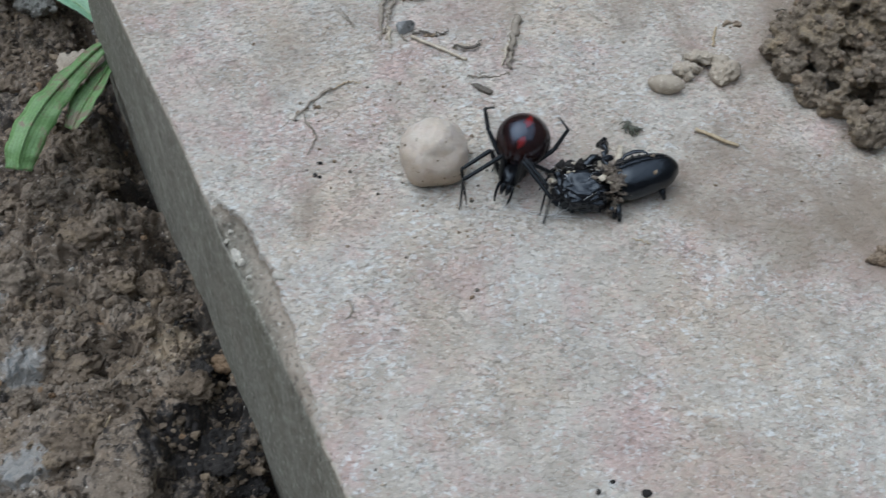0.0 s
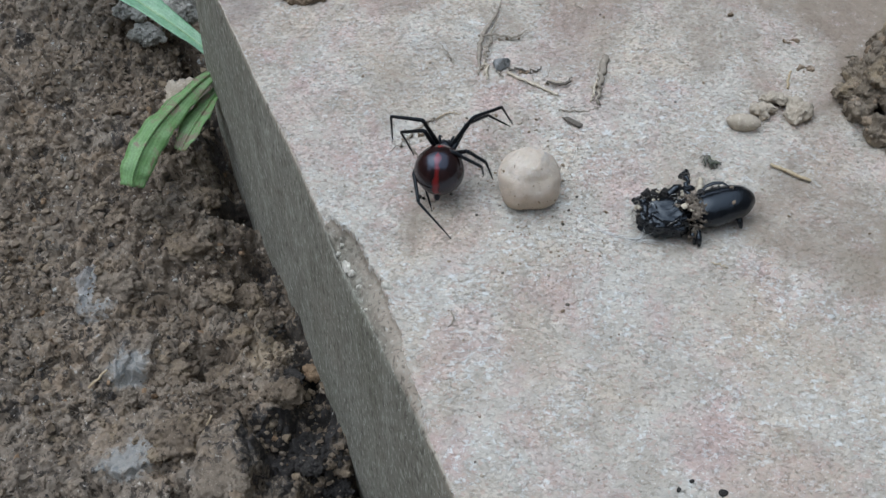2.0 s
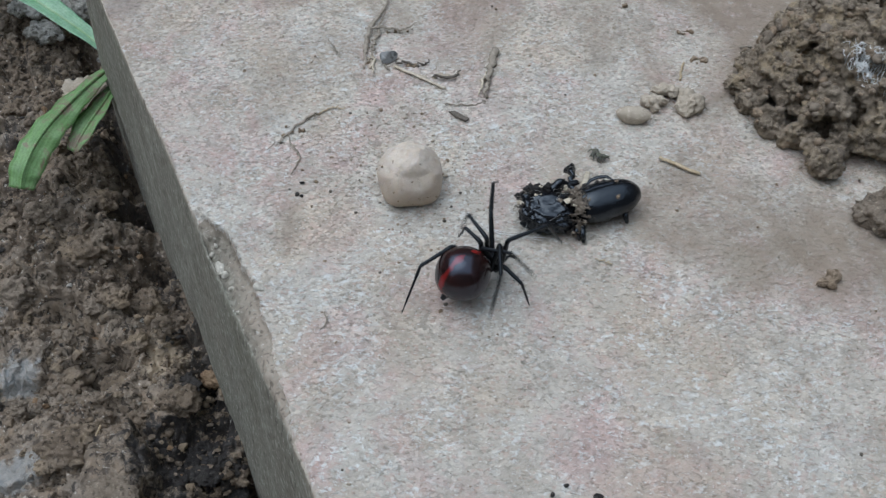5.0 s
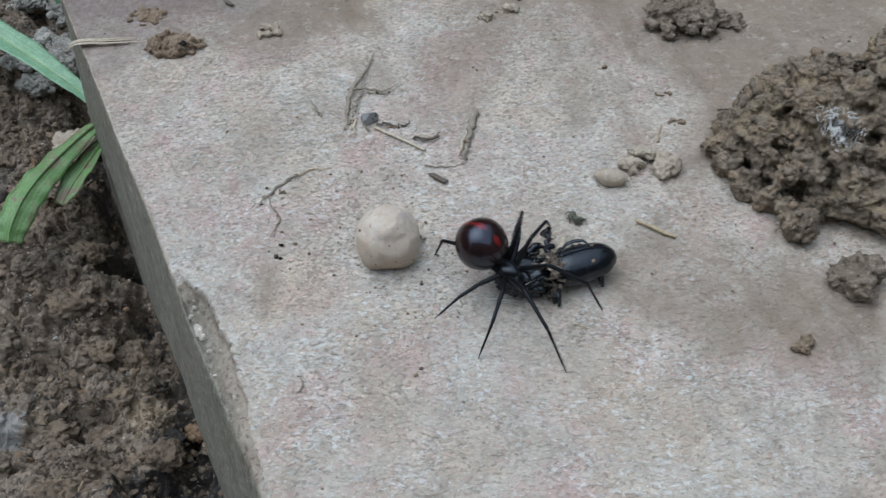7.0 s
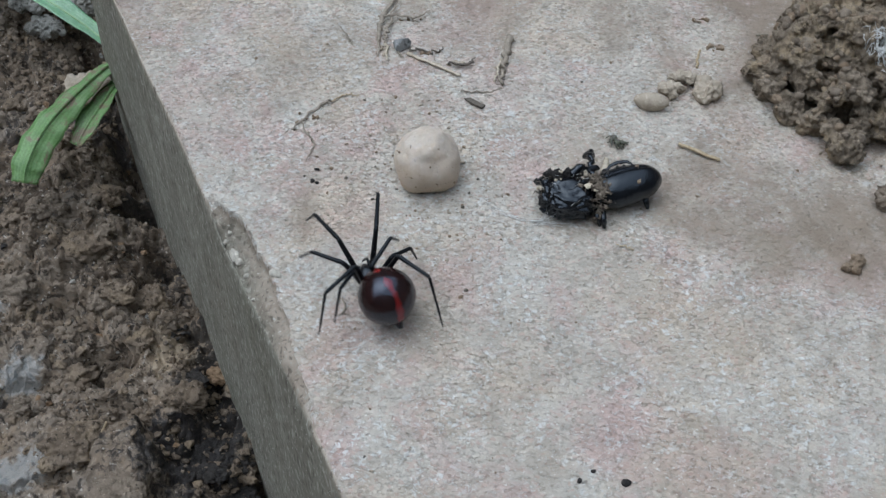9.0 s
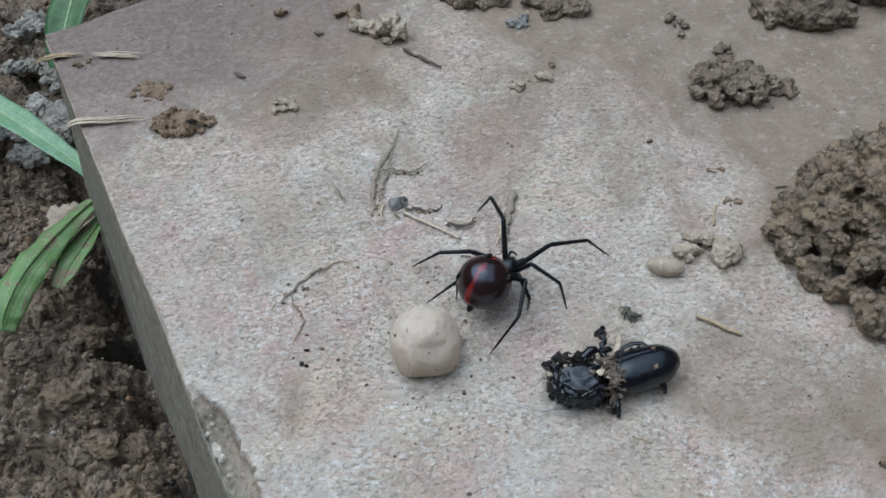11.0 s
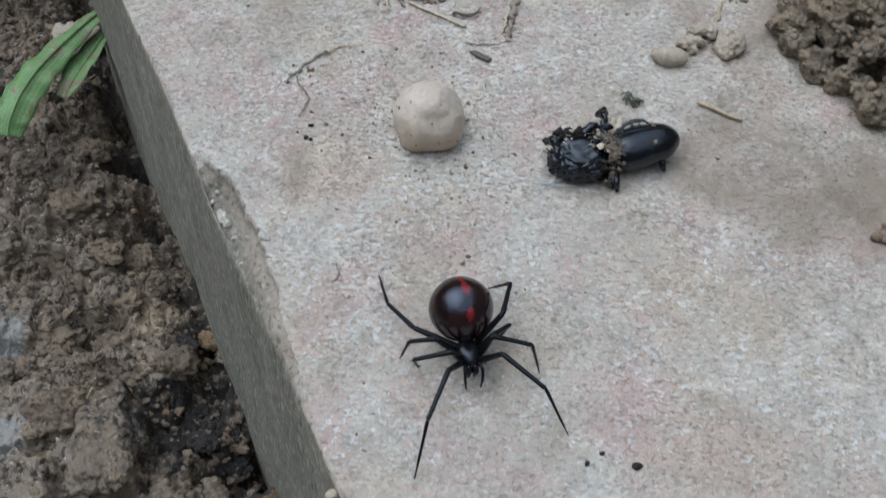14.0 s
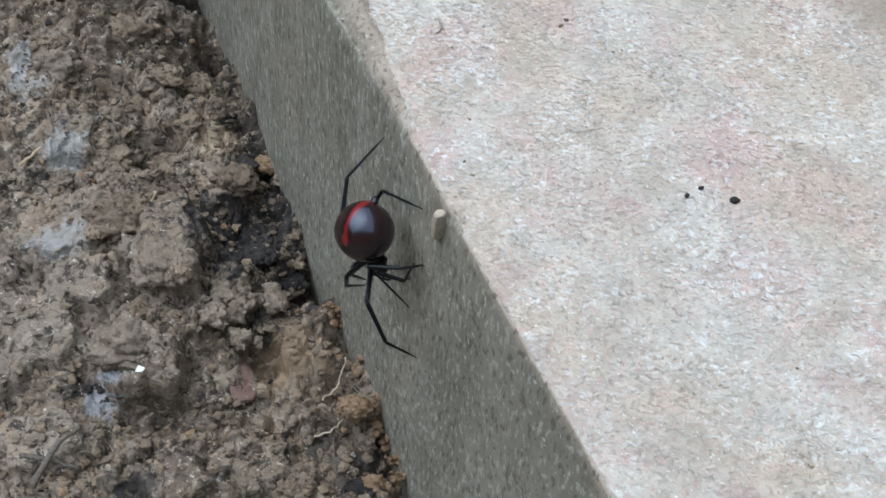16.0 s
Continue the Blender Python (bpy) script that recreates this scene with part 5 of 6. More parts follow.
# ---- egg sac ----
def egg_sac():
    v, f = BALLS[5]
    out = np.empty_like(v)
    for i, (x, y, z) in enumerate(v):
        p = Vector((x, y, z))
        k = 1 + 0.055 * noise.noise(p * 1.6 + Vector((4, 1, 2))) + 0.024 * noise.noise(p * 4.5) + 0.008 * noise.noise(p * 12)
        x, y = (x, y) if math.hypot(x, y) > 1e-4 else (1e-4, 0)
        flat = math.hypot(x, y)
        if z >= 0:
            r, h = 5.55 * flat * (1 - 0.10 * math.exp(-((z - 0.62) / 0.22) ** 2)), 3.7 + 5.6 * z
        elif z > -0.72:
            u = -z / 0.72
            r, h = 5.55 - 1.05 * u ** 2.2, 3.7 - 3.55 * u
        else:
            r, h = 4.5 * flat / math.sqrt(1 - 0.72 ** 2), 0.15 - 0.15 * (-z - 0.72) / 0.28
        c, s = x / flat, y / flat
        r *= 1 + min(1, max(0, 0.25 - z) * 1.2) * 0.85 * ((c ** 4 + s ** 4) ** -0.25 - 1)
        pit = 0.16 * math.exp(-((x - 0.06) ** 2 + (y + 0.3) ** 2) / 0.018) if z > 0 else 0
        out[i] = (x / flat * r * k, y / flat * r * k, h * (k if h > 0.5 else 1) - pit)
    out[:, 2] -= out[:, 2].min()
    ob = new("egg_sac", array_mesh("egg_sac", out * MM, f, EGG))
    ob.matrix_world = pose(-0.0028, 0.1137, 0.0002, 0, 0, 6)
    tagged(ob, "round cream papery spider egg sac on the slab", "egg sac")
    r = np.random.default_rng(12)
    spots = []
    for i in r.choice(len(out), 900, replace=False):
        x, y, z = out[i]
        if 0.4 < z < 7.5 and r.random() < 0.1 * (1.2 - z / 8):
            a = 0.07 + 0.17 * r.random() ** 2
            spots.append((x, y, z, a, a * 0.8))
    dirt = lumps("dirt_specks", spots, 1, BROWN_CLOD, 0.3, 64)
    dirt.parent = ob
    tagged(dirt, "specks of dirt stuck to the silk")
    return ob


egg_sac()


# ---- dead beetle wrapped in silk ----
def dead_beetle():
    thing = tagged(new("dead_beetle"), "dead glossy black beetle wrapped in silk and dirt on the slab", "beetle")
    thing.matrix_world = pose(0.0249, 0.1070, 0, 0, 0, 2)
    tilt = pose(0.0, 0.0, 0.0, 0, -2, 17)
    v, f = BALLS[5]
    # hind body under its closed wing cases
    p = np.empty_like(v)
    for i, (x, y, z) in enumerate(v):
        q = Vector((x, y, z))
        sx = math.copysign(abs(x) ** 0.72, x)
        w = 3.45 - 0.28 * sx
        seam = 0.10 * math.exp(-((y - 0.25) / 0.05) ** 2) if z > 0 else 0
        k = 1 + 0.02 * noise.noise(q * 2.5)
        p[i] = (sx * 6.4 * k, y * w * k, (z * (3.0 - 0.15 * sx) if z > 0 else z * 2.9) * k - seam)
    me = array_mesh("hind_body", (p * (0.97, 1, 1) + (5.6, 0, 3.0)) * MM, f, ELYTRA)
    hind = tagged(new("hind_body", me), "smooth glossy black hind body")
    hind.parent, hind.matrix_basis = thing, tilt
    # torn front body
    p = np.empty_like(v)
    for i, (x, y, z) in enumerate(v):
        q = Vector((x, y, z))
        k = 1 + 0.15 * noise.noise(q * 2.1 + Vector((3, 8, 1))) + 0.11 * noise.noise(q * 5.5) + 0.07 * noise.noise(q * 12) - 0.10 * abs(noise.noise(q * 7)) + 0.02 * noise.noise(q * 24)
        sx, sy = math.copysign(abs(x) ** 0.62, x), math.copysign(abs(y) ** 0.75, y)
        w = 3.75 - 0.5 * max(0, -sx)
        p[i] = (sx * 4.5 * k - 0.5 * sy * (sx < 0), sy * w * k, (z * 2.9 if z > 0 else z * 2.6) * k)
    me = array_mesh("front_body", (p + (-4.7, -0.6, 2.7)) * MM, f, TORN)
    front = tagged(new("front_body", me), "torn dull black front body")
    front.parent = thing
    bm = tube(bmesh.new(), bent(((-7.6, 1.8, 3.6), (-8.8, 2.5, 3.4), (-9.6, 3.0, 3.0)), 4, 0.1, 1), (1.5, 1.0, 0.3), 8)
    part("mandible", bm, TORN, thing)
    bm = tube(bmesh.new(), bent(((-3.6, 2.2, 5.0), (-2.6, 3.6, 5.6), (-1.2, 3.8, 5.3)), 5, 0.12, 2), (0.6, 0.7, 0.35), 8)
    part("leg_stump", bm, TORN, thing)
    bm = tube(bmesh.new(), bent(((-0.4, 3.4, 4.4), (-0.3, 5.8, 4.4), (0.0, 8.0, 3.6), (0.6, 9.8, 2.6)), 6, 0.3, 3), (0.45, 0.6, 0.35, 0.7, 0.5, 0.3), 8)
    part("leg", bm, TORN, thing)
    for k, (x, y) in enumerate(((0.2, -3.8), (1.1, -4.3), (8.6, -0.6))):
        bm = tube(bmesh.new(), bent(((x, y + 1.4, 1.9), (x, y, 1.5), (x + 0.3, y - 0.5, 0.2)), 4, 0.08, k), (0.55, 0.5, 0.3), 8)
        part("leg_stump", bm, TORN, thing)
    for k, pts in enumerate((((3.2, 3.0, 4.6), (4.6, 3.3, 5.3), (6.4, 2.8, 5.7), (7.4, 1.4, 5.9)),)):
        bm = tube(bmesh.new(), bent(pts, 5, 0.05, 4 + k), (0.2, 0.4, 0.4, 0.15), 8, 0.6)
        fold = part("folded_leg", bm, ELYTRA, thing, "thin leg folded over the hind body")
        fold.matrix_basis = tilt
    r = np.random.default_rng(8)
    band = [(0.3 + r.normal() * 0.95, y, 2.7 + 3.1 * math.sqrt(max(0, 1 - (y / 3.9) ** 2)) * r.uniform(0.85, 1.0), r.uniform(0.12, 0.42), r.uniform(0.1, 0.22)) for y in r.uniform(-3.6, 3.8, 150)]
    band += [(0.4 + r.normal() * 0.5, -3.6 + r.normal() * 0.4, r.uniform(0.4, 2.6), 0.6, 0.6) for _ in range(10)]
    dirt = fused("dirt_band", band, BAND, 0.12, 0.5, 9, 0.5, 0.4)
    dirt.parent = thing
    tagged(dirt, "tan crumbs of dirt stuck round the waist")
    crust = fused("dirt_crust", [(6.6 + r.normal() * 0.8, 1.6 + r.normal() * 0.9, 5.75, r.uniform(0.25, 0.6), 0.25) for _ in range(14)], BROWN_CLOD, 0.12, 0.35, 10, 0.5, 0.15)
    crust.parent = thing
    tagged(crust, "dried tan dirt on the hind body")
    mess = fused("dirt_clumps", [(x + r.normal() * 0.5, y + r.normal() * 0.4, z + r.normal() * 0.12, r.uniform(0.2, 0.55), r.uniform(0.15, 0.4)) for x, y, z in
                                 ((2.4, 3.4, 4.6), (3.8, 3.6, 5.0), (5.2, 3.9, 5.1), (6.4, 4.0, 5.0), (7.2, 3.0, 5.7), (8.4, 3.4, 5.2), (2.0, 1.6, 5.7), (1.6, -0.8, 5.4)) for _ in range(5)], DARK_CLOD, 0.11, 0.4, 14, 0.45, 0.2)
    mess.parent = thing
    tagged(mess, "dark ragged dirt along the hind body")
    back = [(r.uniform(-8.0, -1.0), 1.4 + r.uniform(0, 2.2), 4.9 + r.uniform(-0.7, 0.5), r.uniform(0.3, 0.8), 0.5) for _ in range(44)]
    crumbs = fused("torn_edge", back, DARK_CLOD, 0.16, 0.4, 11, 0.6, 0.4)
    crumbs.parent = thing
    tagged(crumbs, "frayed dark edge of the torn shell")
    pale = [(x + r.normal() * 0.5, y + r.normal() * 0.4, z + r.normal() * 0.2, r.uniform(0.15, 0.5), r.uniform(0.1, 0.3))
            for x, y, z in ((-8.2, 2.6, 4.3), (-7.0, 3.2, 4.8), (-5.6, 3.0, 5.2), (-8.6, 0.4, 4.0), (-6.2, 0.6, 5.5), (-1.6, 2.6, 5.2), (-1.0, 0.2, 5.4)) for _ in range(4)]
    flakes = fused("pale_flakes", pale, PALE_STRAW, 0.1, 0.45, 13, 0.4, 0.15)
    flakes.parent = thing
    tagged(flakes, "pale torn flakes of skin and silk")
    bm = bmesh.new()
    for k in range(9):
        x, y = r.uniform(-8.0, -0.8), r.uniform(-3.6, 2.2)
        a, n = r.uniform(0, 6.28), r.uniform(0.8, 2.4)
        pts = []
        for u in (0, 0.5, 1):
            xx, yy = x + n * u * math.cos(a), y + n * u * math.sin(a)
            pts.append((xx, yy, 2.8 + 3.15 * math.sqrt(max(0.02, 1 - ((xx + 4.3) / 5.2) ** 4 - ((yy + 0.7) / 4.4) ** 4))))
        tube(bm, bent(pts, 3, 0.12, k), (0.01, 0.026, 0.01), 4)
    part("silk_wrap", bm, SILK, thing, "loose white silk threads")
    bm = bmesh.new()
    for k in range(46):
        a = r.uniform(0.4, 3.4)
        x, y = -4.6 + 4.3 * math.cos(a) + r.normal() * 0.4, -0.2 + 3.0 * math.sin(a) + r.normal() * 0.3
        z, n, b = r.uniform(3.4, 5.2), r.uniform(0.5, 1.5), a + r.normal() * 0.7
        tube(bm, bent(((x, y, z), (x + 0.5 * n * math.cos(b), y + 0.5 * n * math.sin(b), z + 0.35), (x + n * math.cos(b + 0.4), y + n * math.sin(b + 0.4), z + r.normal() * 0.3)), 3, 0.06, k), (0.12, 0.1, 0.03), 4)
    part("torn_fibres", bm, DARK_TWIG, thing, "dark ragged fibres along the torn shell")
    bm = tube(bmesh.new(), bent(((1.6, 4.2, 3.6), (2.6, 7.0, 2.6), (3.4, 10.2, 0.8)), 5, 0.08, 7), (0.5, 0.55, 0.4), 6, 0.22)
    part("torn_membrane", bm, PALE_STRAW, thing, "pale torn membrane")
    return thing


BEETLE = dead_beetle()


def silk_threads():
    bm = bmesh.new()
    r = np.random.default_rng(45)
    for k in range(4):
        # strands from the slab beside the egg sac to the torn front body
        a, b, c, d = (r.normal(size=2) * (0.5, 0.35) for _ in range(4))
        tube(bm, bent(((6.6 + a[0], 108.4 + a[1], 0.15), (9.0 + b[0], 105.7 + b[1], 0.3), (12.8 + c[0], 103.9 + c[1], 0.3), (17.2 + d[0], 103.5 + d[1], 0.7)), 7, 0.05, k), (0.015, 0.028, 0.04, 0.025), 4)
    for k in range(9):
        a, b = r.normal(size=2) * (0.9, 0.5), r.normal(size=2) * (1.0, 0.8)
        tube(bm, bent(((14.2 + a[0], 103.1 + a[1], 0.15), (16.6 + b[0] * 0.5, 103.4 + b[1] * 0.5, 0.6), (18.4 + b[0], 105.0 + b[1], 2.8)), 6, 0.08, 20 + k), (0.02, 0.05, 0.02), 4)
    for k in range(5):
        a = r.normal(size=2) * (0.8, 0.35)
        tube(bm, bent(((15.6 + a[0], 103.2 + a[1], 0.2), (18.0, 102.8 + a[1], 0.35), (20.6 + a[0], 102.6 + a[1], 0.4)), 6, 0.1, 40 + k), (0.02, 0.06, 0.02), 4)
    return tagged(finish("silk_threads", bm, SILK), "white silk threads anchoring the beetle to the slab", "silk")


silk_threads()


def side_flake():
    """A pale flake added proud of the slab's side, below its edge, for a scratch and notch."""
    p = np.clip(lump_points(4, (1.0, 3.4, 1.3), 0.16, 44), (-0.65, -2.9, -1.0), (0.65, 2.9, 0.9))
    way = np.array([ALONG[:], (0, 0, 1), [-v for v in INWARD]])
    p = p[:, :1] * way[0] + p[:, 1:2] * way[1] + p[:, 2:] * way[2] + (-13.5, 53.2, -5.0)
    ob = new("stone_flake", array_mesh("stone_flake", p * MM, BALLS[4][1], TAN_CLOD))
    return tagged(ob, "pale upright flake standing in for a scratch and notch on the slab's side", "stone flake")


side_flake()


def scab(at, radii, seed, turn):
    """A thin pale scab of stone that clings to the broken edge."""
    hit, way = SLAB_TREE.ray_cast(Vector(at) * MM, (INWARD * 0.55 - Vector((0, 0, 1))).normalized())[:2]
    if hit is None:
        return
    p = lump_points(3, radii, 0.45, seed)
    ob = new("stone_scab", array_mesh("stone_scab", p * MM, BALLS[3][1], PALE_SCAB))
    ob.matrix_world = Matrix.Translation(hit) @ way.to_track_quat("Z", "Y").to_matrix().to_4x4() @ pose(0, 0, 0, 0, 0, turn)
    tagged(ob, "thin pale scab of stone on the slab's broken edge", "stone flake")


PALE_SCAB = soil_material("pale_stone", ((0.42, 0.39, 0.33), (0.54, 0.51, 0.44), (0.66, 0.63, 0.56)), crevice_shade=0.3, pale=0.0, bump=0.3)
SLAB_TREE = bvhtree.BVHTree.FromPolygons([v.co[:] for v in SLAB.data.vertices], [p.vertices[:] for p in SLAB.data.polygons])
for k, (x, y, a, b) in enumerate(((-38.2, 96.8, 1.3, 0.9), (-37.0, 95.4, 0.7, 0.5), (-40.1, 99.7, 0.5, 0.4), (-35.1, 92.2, 0.45, 0.35), (-39.1, 101.2, 0.45, 0.35), (-33.6, 87.7, 0.4, 0.3), (-28.4, 91.0, 0.7, 1.1))):
    scab((x, y, 4.0), (a, b, 0.55), 700 + k, 40 * k)


# ---- the spider ----
def spider_body():
    thing = tagged(new("spider"), "glossy black widow spider with red marks on its back", "spider")
    v, f = BALLS[5]
    p = np.empty_like(v)
    for i, (x, y, z) in enumerate(v):
        k = 1 + 0.05 * math.exp(-((y + 0.2) / 0.6) ** 2)
        point = 0.10 * max(0, -y - 0.75) * 4
        p[i] = (x * 4.22 * k * (1 - point * 0.4), y * 4.5 - point * 1.2, z * 4.2 * k - point * 0.8)
    me = array_mesh("abdomen", p * MM, f, ABDOMEN)
    abdomen = tagged(new("abdomen", me), "glossy dark globe with a broken red stripe")
    abdomen.parent, abdomen.location = thing, Vector((0, -5.5, 2.2)) * MM
    bm = tube(bmesh.new(), bent(((0, -9.0, -0.2), (0, -9.9, -0.9)), 3), (0.75, 0.35), 10)
    part("spinnerets", bm, CHITIN, thing)
    bm = bmesh.new()
    bmesh.ops.create_icosphere(bm, subdivisions=4, radius=1)
    for w in bm.verts:
        x, y, z = w.co
        wide = 1.6 * (1 - 0.28 * max(0, y)) * (1 - 0.12 * max(0, -y))
        groove = 0.22 * math.exp(-(x / 0.25) ** 2 - ((y + 0.25) / 0.3) ** 2) if z > 0 else 0
        w.co = Vector((x * wide, y * 2.35, (z * (1.15 + 0.25 * max(0, y)) if z > 0 else z * 0.8) - groove)) * MM
    part("carapace", bm, CHITIN, thing)
    for sx in (-1, 1):
        bm = tube(bmesh.new(), bent(((sx * 0.45, 1.9, -0.1), (sx * 0.5, 2.6, -0.7), (sx * 0.4, 2.8, -1.8)), 4), (0.5, 0.5, 0.15), 9)
        part("fang", bm, CHITIN, thing)
        bm = tube(bmesh.new(), bent(((sx * 0.9, 1.6, 0.0), (sx * 1.2, 2.8, 0.4), (sx * 1.2, 3.8, -0.7), (sx * 1.0, 4.4, -2.0)), 5), (0.26, 0.25, 0.22, 0.2, 0.1), 9)
        part("palp", bm, LEG, thing)
        bm = tube(bmesh.new(), bent(((0, -1.9, 0.3), (0, -2.6, 0.5), (0, -3.2, 0.8)), 3), (0.55, 0.5, 0.6), 10) if sx > 0 else None
        if bm:
            part("waist", bm, CHITIN, thing)
    return thing


# femur, shin and foot lengths of the four pairs of legs, and where they join the body
LEG_LENGTHS = ((6.8, 7.0, 8.8), (5.4, 5.4, 7.2), (4.0, 3.9, 5.2), (6.4, 6.0, 8.4))
LEG_ROOTS = ((1.15, 1.35, -0.1), (1.5, 0.55, -0.15), (1.55, -0.3, -0.15), (1.25, -1.1, -0.1))
LEG_NAMES = ("femur", "shin", "foot")


def leg_segment(name, length, r0, r1, r2, parent, seed):
    """A leg segment along its own z, its joints slightly swollen, with sparse bristles."""
    pts = [(0, 0, length * u) for u in (-0.02, 0.03, 0.12, 0.3, 0.5, 0.7, 0.88, 0.96, 1.0)]
    bm = tube(bmesh.new(), pts, (r0 * 0.6, r0 * 0.95, r0, r1 * 1.05, r1, r1 * 0.95, r2 * 1.05, r2 * 1.1, r2 * 0.7), 10)
    r = np.random.default_rng(seed)
    for _ in range(14):
        z, a = r.uniform(0.1, 0.98) * length, r.uniform(0, 6.28)
        rad = np.interp(z / length, (0, 0.5, 1), (r0, r1, r2))
        d = Vector((math.cos(a), math.sin(a), 0.7))
        o = Vector((math.cos(a) * rad, math.sin(a) * rad, z))
        tube(bm, [o - d * 0.05, o + d * 0.4], (0.035, 0.012), 3)
    return part(name, bm, LEG, parent)


SPIDER = spider_body()
LEGS = {}
for side in (-1, 1):
    for pair in range(4):
        a, b, c = LEG_LENGTHS[pair]
        LEGS[side, pair] = (leg_segment("femur", a, 0.46, 0.43, 0.36, SPIDER, pair * 3 + side + 60), leg_segment("shin", b, 0.38, 0.33, 0.29, SPIDER, pair * 5 + side + 20),
                            leg_segment("foot", c, 0.26, 0.19, 0.08, SPIDER, pair * 7 + side + 40))

STANCES = []


def stance(t, at, ahead, up, *feet):
    """Where the spider stands: its carapace, the way it faces, its up, and its feet (left 1 to 4, right 1 to 4), each with the way its leg arches as the body sees it; millimetres. No feet: at ease."""
    fwd, u = Vector(ahead).normalized(), Vector(up).normalized()
    right = fwd.cross(u).normalized()
    u = right.cross(fwd)
    turn = Matrix((right, fwd, u)).transposed().to_quaternion()
    poles = [Vector(q[3:6]) for q in feet]
    if not feet:
        k = len(STANCES)
        rest = ((7, 15), (11, 6), (9, -2), (9, -13))
        feet = [Vector(at) + turn @ Vector((s * x, y + 2.5 * (-1) ** (i + k + (s > 0)), 0)) for s in (-1, 1) for i, (x, y) in enumerate(rest)]
        feet = [Vector((q.x, q.y, 0.2)) for q in feet]
        poles = [Vector((s * k, 0, 1)) for s in (-1, 1) for k in (0.12, 0.3, 0.4, 0.4)]
    STANCES.append((t, Vector(at), turn, [Vector(q[:3]) for q in feet], poles))


stance(0.0, (9.3, 108.8, 3.7), (-0.33, -0.94, -0.05), (0.11, -0.09, 0.99),
       (12.9, 103.5, 0.2, -0.37, 0.23, 0.90), (13.7, 103.5, 0.2, -0.37, 0.12, 0.92), (13.7, 108.6, 0.2, -0.63, -0.21, 0.75), (18.2, 124.0, 0.2, -0.64, -0.07, 0.76), (1.6, 104.8, 0.2, 0.35, 0.36, 0.87), (2.3, 105.5, 0.2, 0.64, 0.13, 0.76), (6.5, 112.2, 0.2, 0.09, -0.89, 0.44), (7.4, 126.4, 0.2, 0.61, -0.05, 0.79))
stance(0.5, (9.7, 104.9, 3.7), (-0.04, -1.00, -0.05), (-0.31, -0.04, 0.95),
       (16.3, 88.3, 0.2, -0.31, 0.19, 0.93), (16.4, 109.0, 0.2, -0.30, 0.00, 1.00), (16.2, 112.2, 0.2, -0.40, 0.00, 1.00), (17.4, 116.5, 3.2, -0.82, 0.26, 0.51), (2.4, 92.6, 0.2, -0.18, 0.14, 0.97), (3.1, 108.7, 0.2, 0.18, -0.04, 0.98), (4.7, 113.9, 0.2, 0.40, 0.00, 1.00), (4.8, 118.2, 0.2, 0.29, -0.06, 0.95))
stance(1.0, (-1.1, 99.3, 3.7), (-0.89, -0.45, -0.05), (0.13, -0.36, 0.93),
       (3.5, 92.5, 0.2, -0.09, 0.24, 0.97), (3.9, 92.1, 0.2, -0.05, 0.29, 0.96), (5.8, 98.2, 0.2, -0.56, 0.10, 0.82), (11.1, 99.9, 0.2, -0.39, 0.03, 0.92), (-17.4, 97.0, 0.2, 0.46, 0.18, 0.87), (-3.7, 105.7, 5.2, 0.30, -0.00, 1.00), (-0.9, 107.3, 3.2, 0.40, -0.00, 1.00), (5.8, 113.4, 0.2, 0.47, -0.29, 0.83))
stance(1.5, (-18.2, 104.8, 3.7), (-0.99, 0.16, -0.05), (-0.09, -0.25, 0.96),
       (-26.8, 99.3, 0.2, -0.22, -0.04, 0.97), (-12.9, 99.8, 0.2, -0.37, -0.15, 0.92), (-13.4, 100.5, 0.2, -0.46, -0.19, 0.87), (-2.2, 97.7, 0.2, -0.61, 0.02, 0.79), (-30.8, 105.1, 0.2, 0.13, 0.23, 0.97), (-29.9, 117.2, 3.4, 0.30, -0.04, 0.95), (-15.6, 114.8, 0.2, 0.56, 0.49, 0.66), (-1.0, 105.8, 5.2, 0.56, 0.07, 0.83))
stance(2.0, (-18.1, 118.7, 4.7), (0.09, 0.99, 0.12), (-0.01, -0.12, 0.99),
       (-28.1, 124.7, 0.2, -0.44, 0.10, 0.89), (-23.9, 121.6, 0.2, -0.30, 0.00, 1.00), (-19.8, 108.4, 0.2, -0.51, -0.27, 0.82), (-16.2, 102.5, 0.2, -0.80, -0.32, 0.50), (-5.9, 129.9, 0.2, 0.31, 0.22, 0.92), (-6.3, 129.3, 0.2, -0.07, 0.52, 0.85), (-9.3, 116.3, 0.2, 0.44, -0.18, 0.88), (-10.9, 116.9, 0.2, 0.47, -0.49, 0.74))
stance(2.5, (-9.8, 119.4, 4.2), (0.93, 0.36, 0.03), (-0.03, -0.01, 1.00),
       (-0.9, 128.3, 0.2, -0.56, 0.13, 0.81), (-1.0, 118.2, 6.2, -0.07, -0.20, 0.98), (-12.6, 127.1, 0.2, -0.50, -0.20, 0.84), (-12.8, 126.2, 0.2, -0.40, 0.00, 1.00), (5.5, 121.9, 4.2, 0.43, -0.04, 0.90), (-9.7, 115.8, 0.2, 0.71, -0.41, 0.57), (-12.2, 109.3, 0.2, 0.09, -0.45, 0.89), (-16.8, 108.7, 0.2, -0.41, -0.55, 0.73))
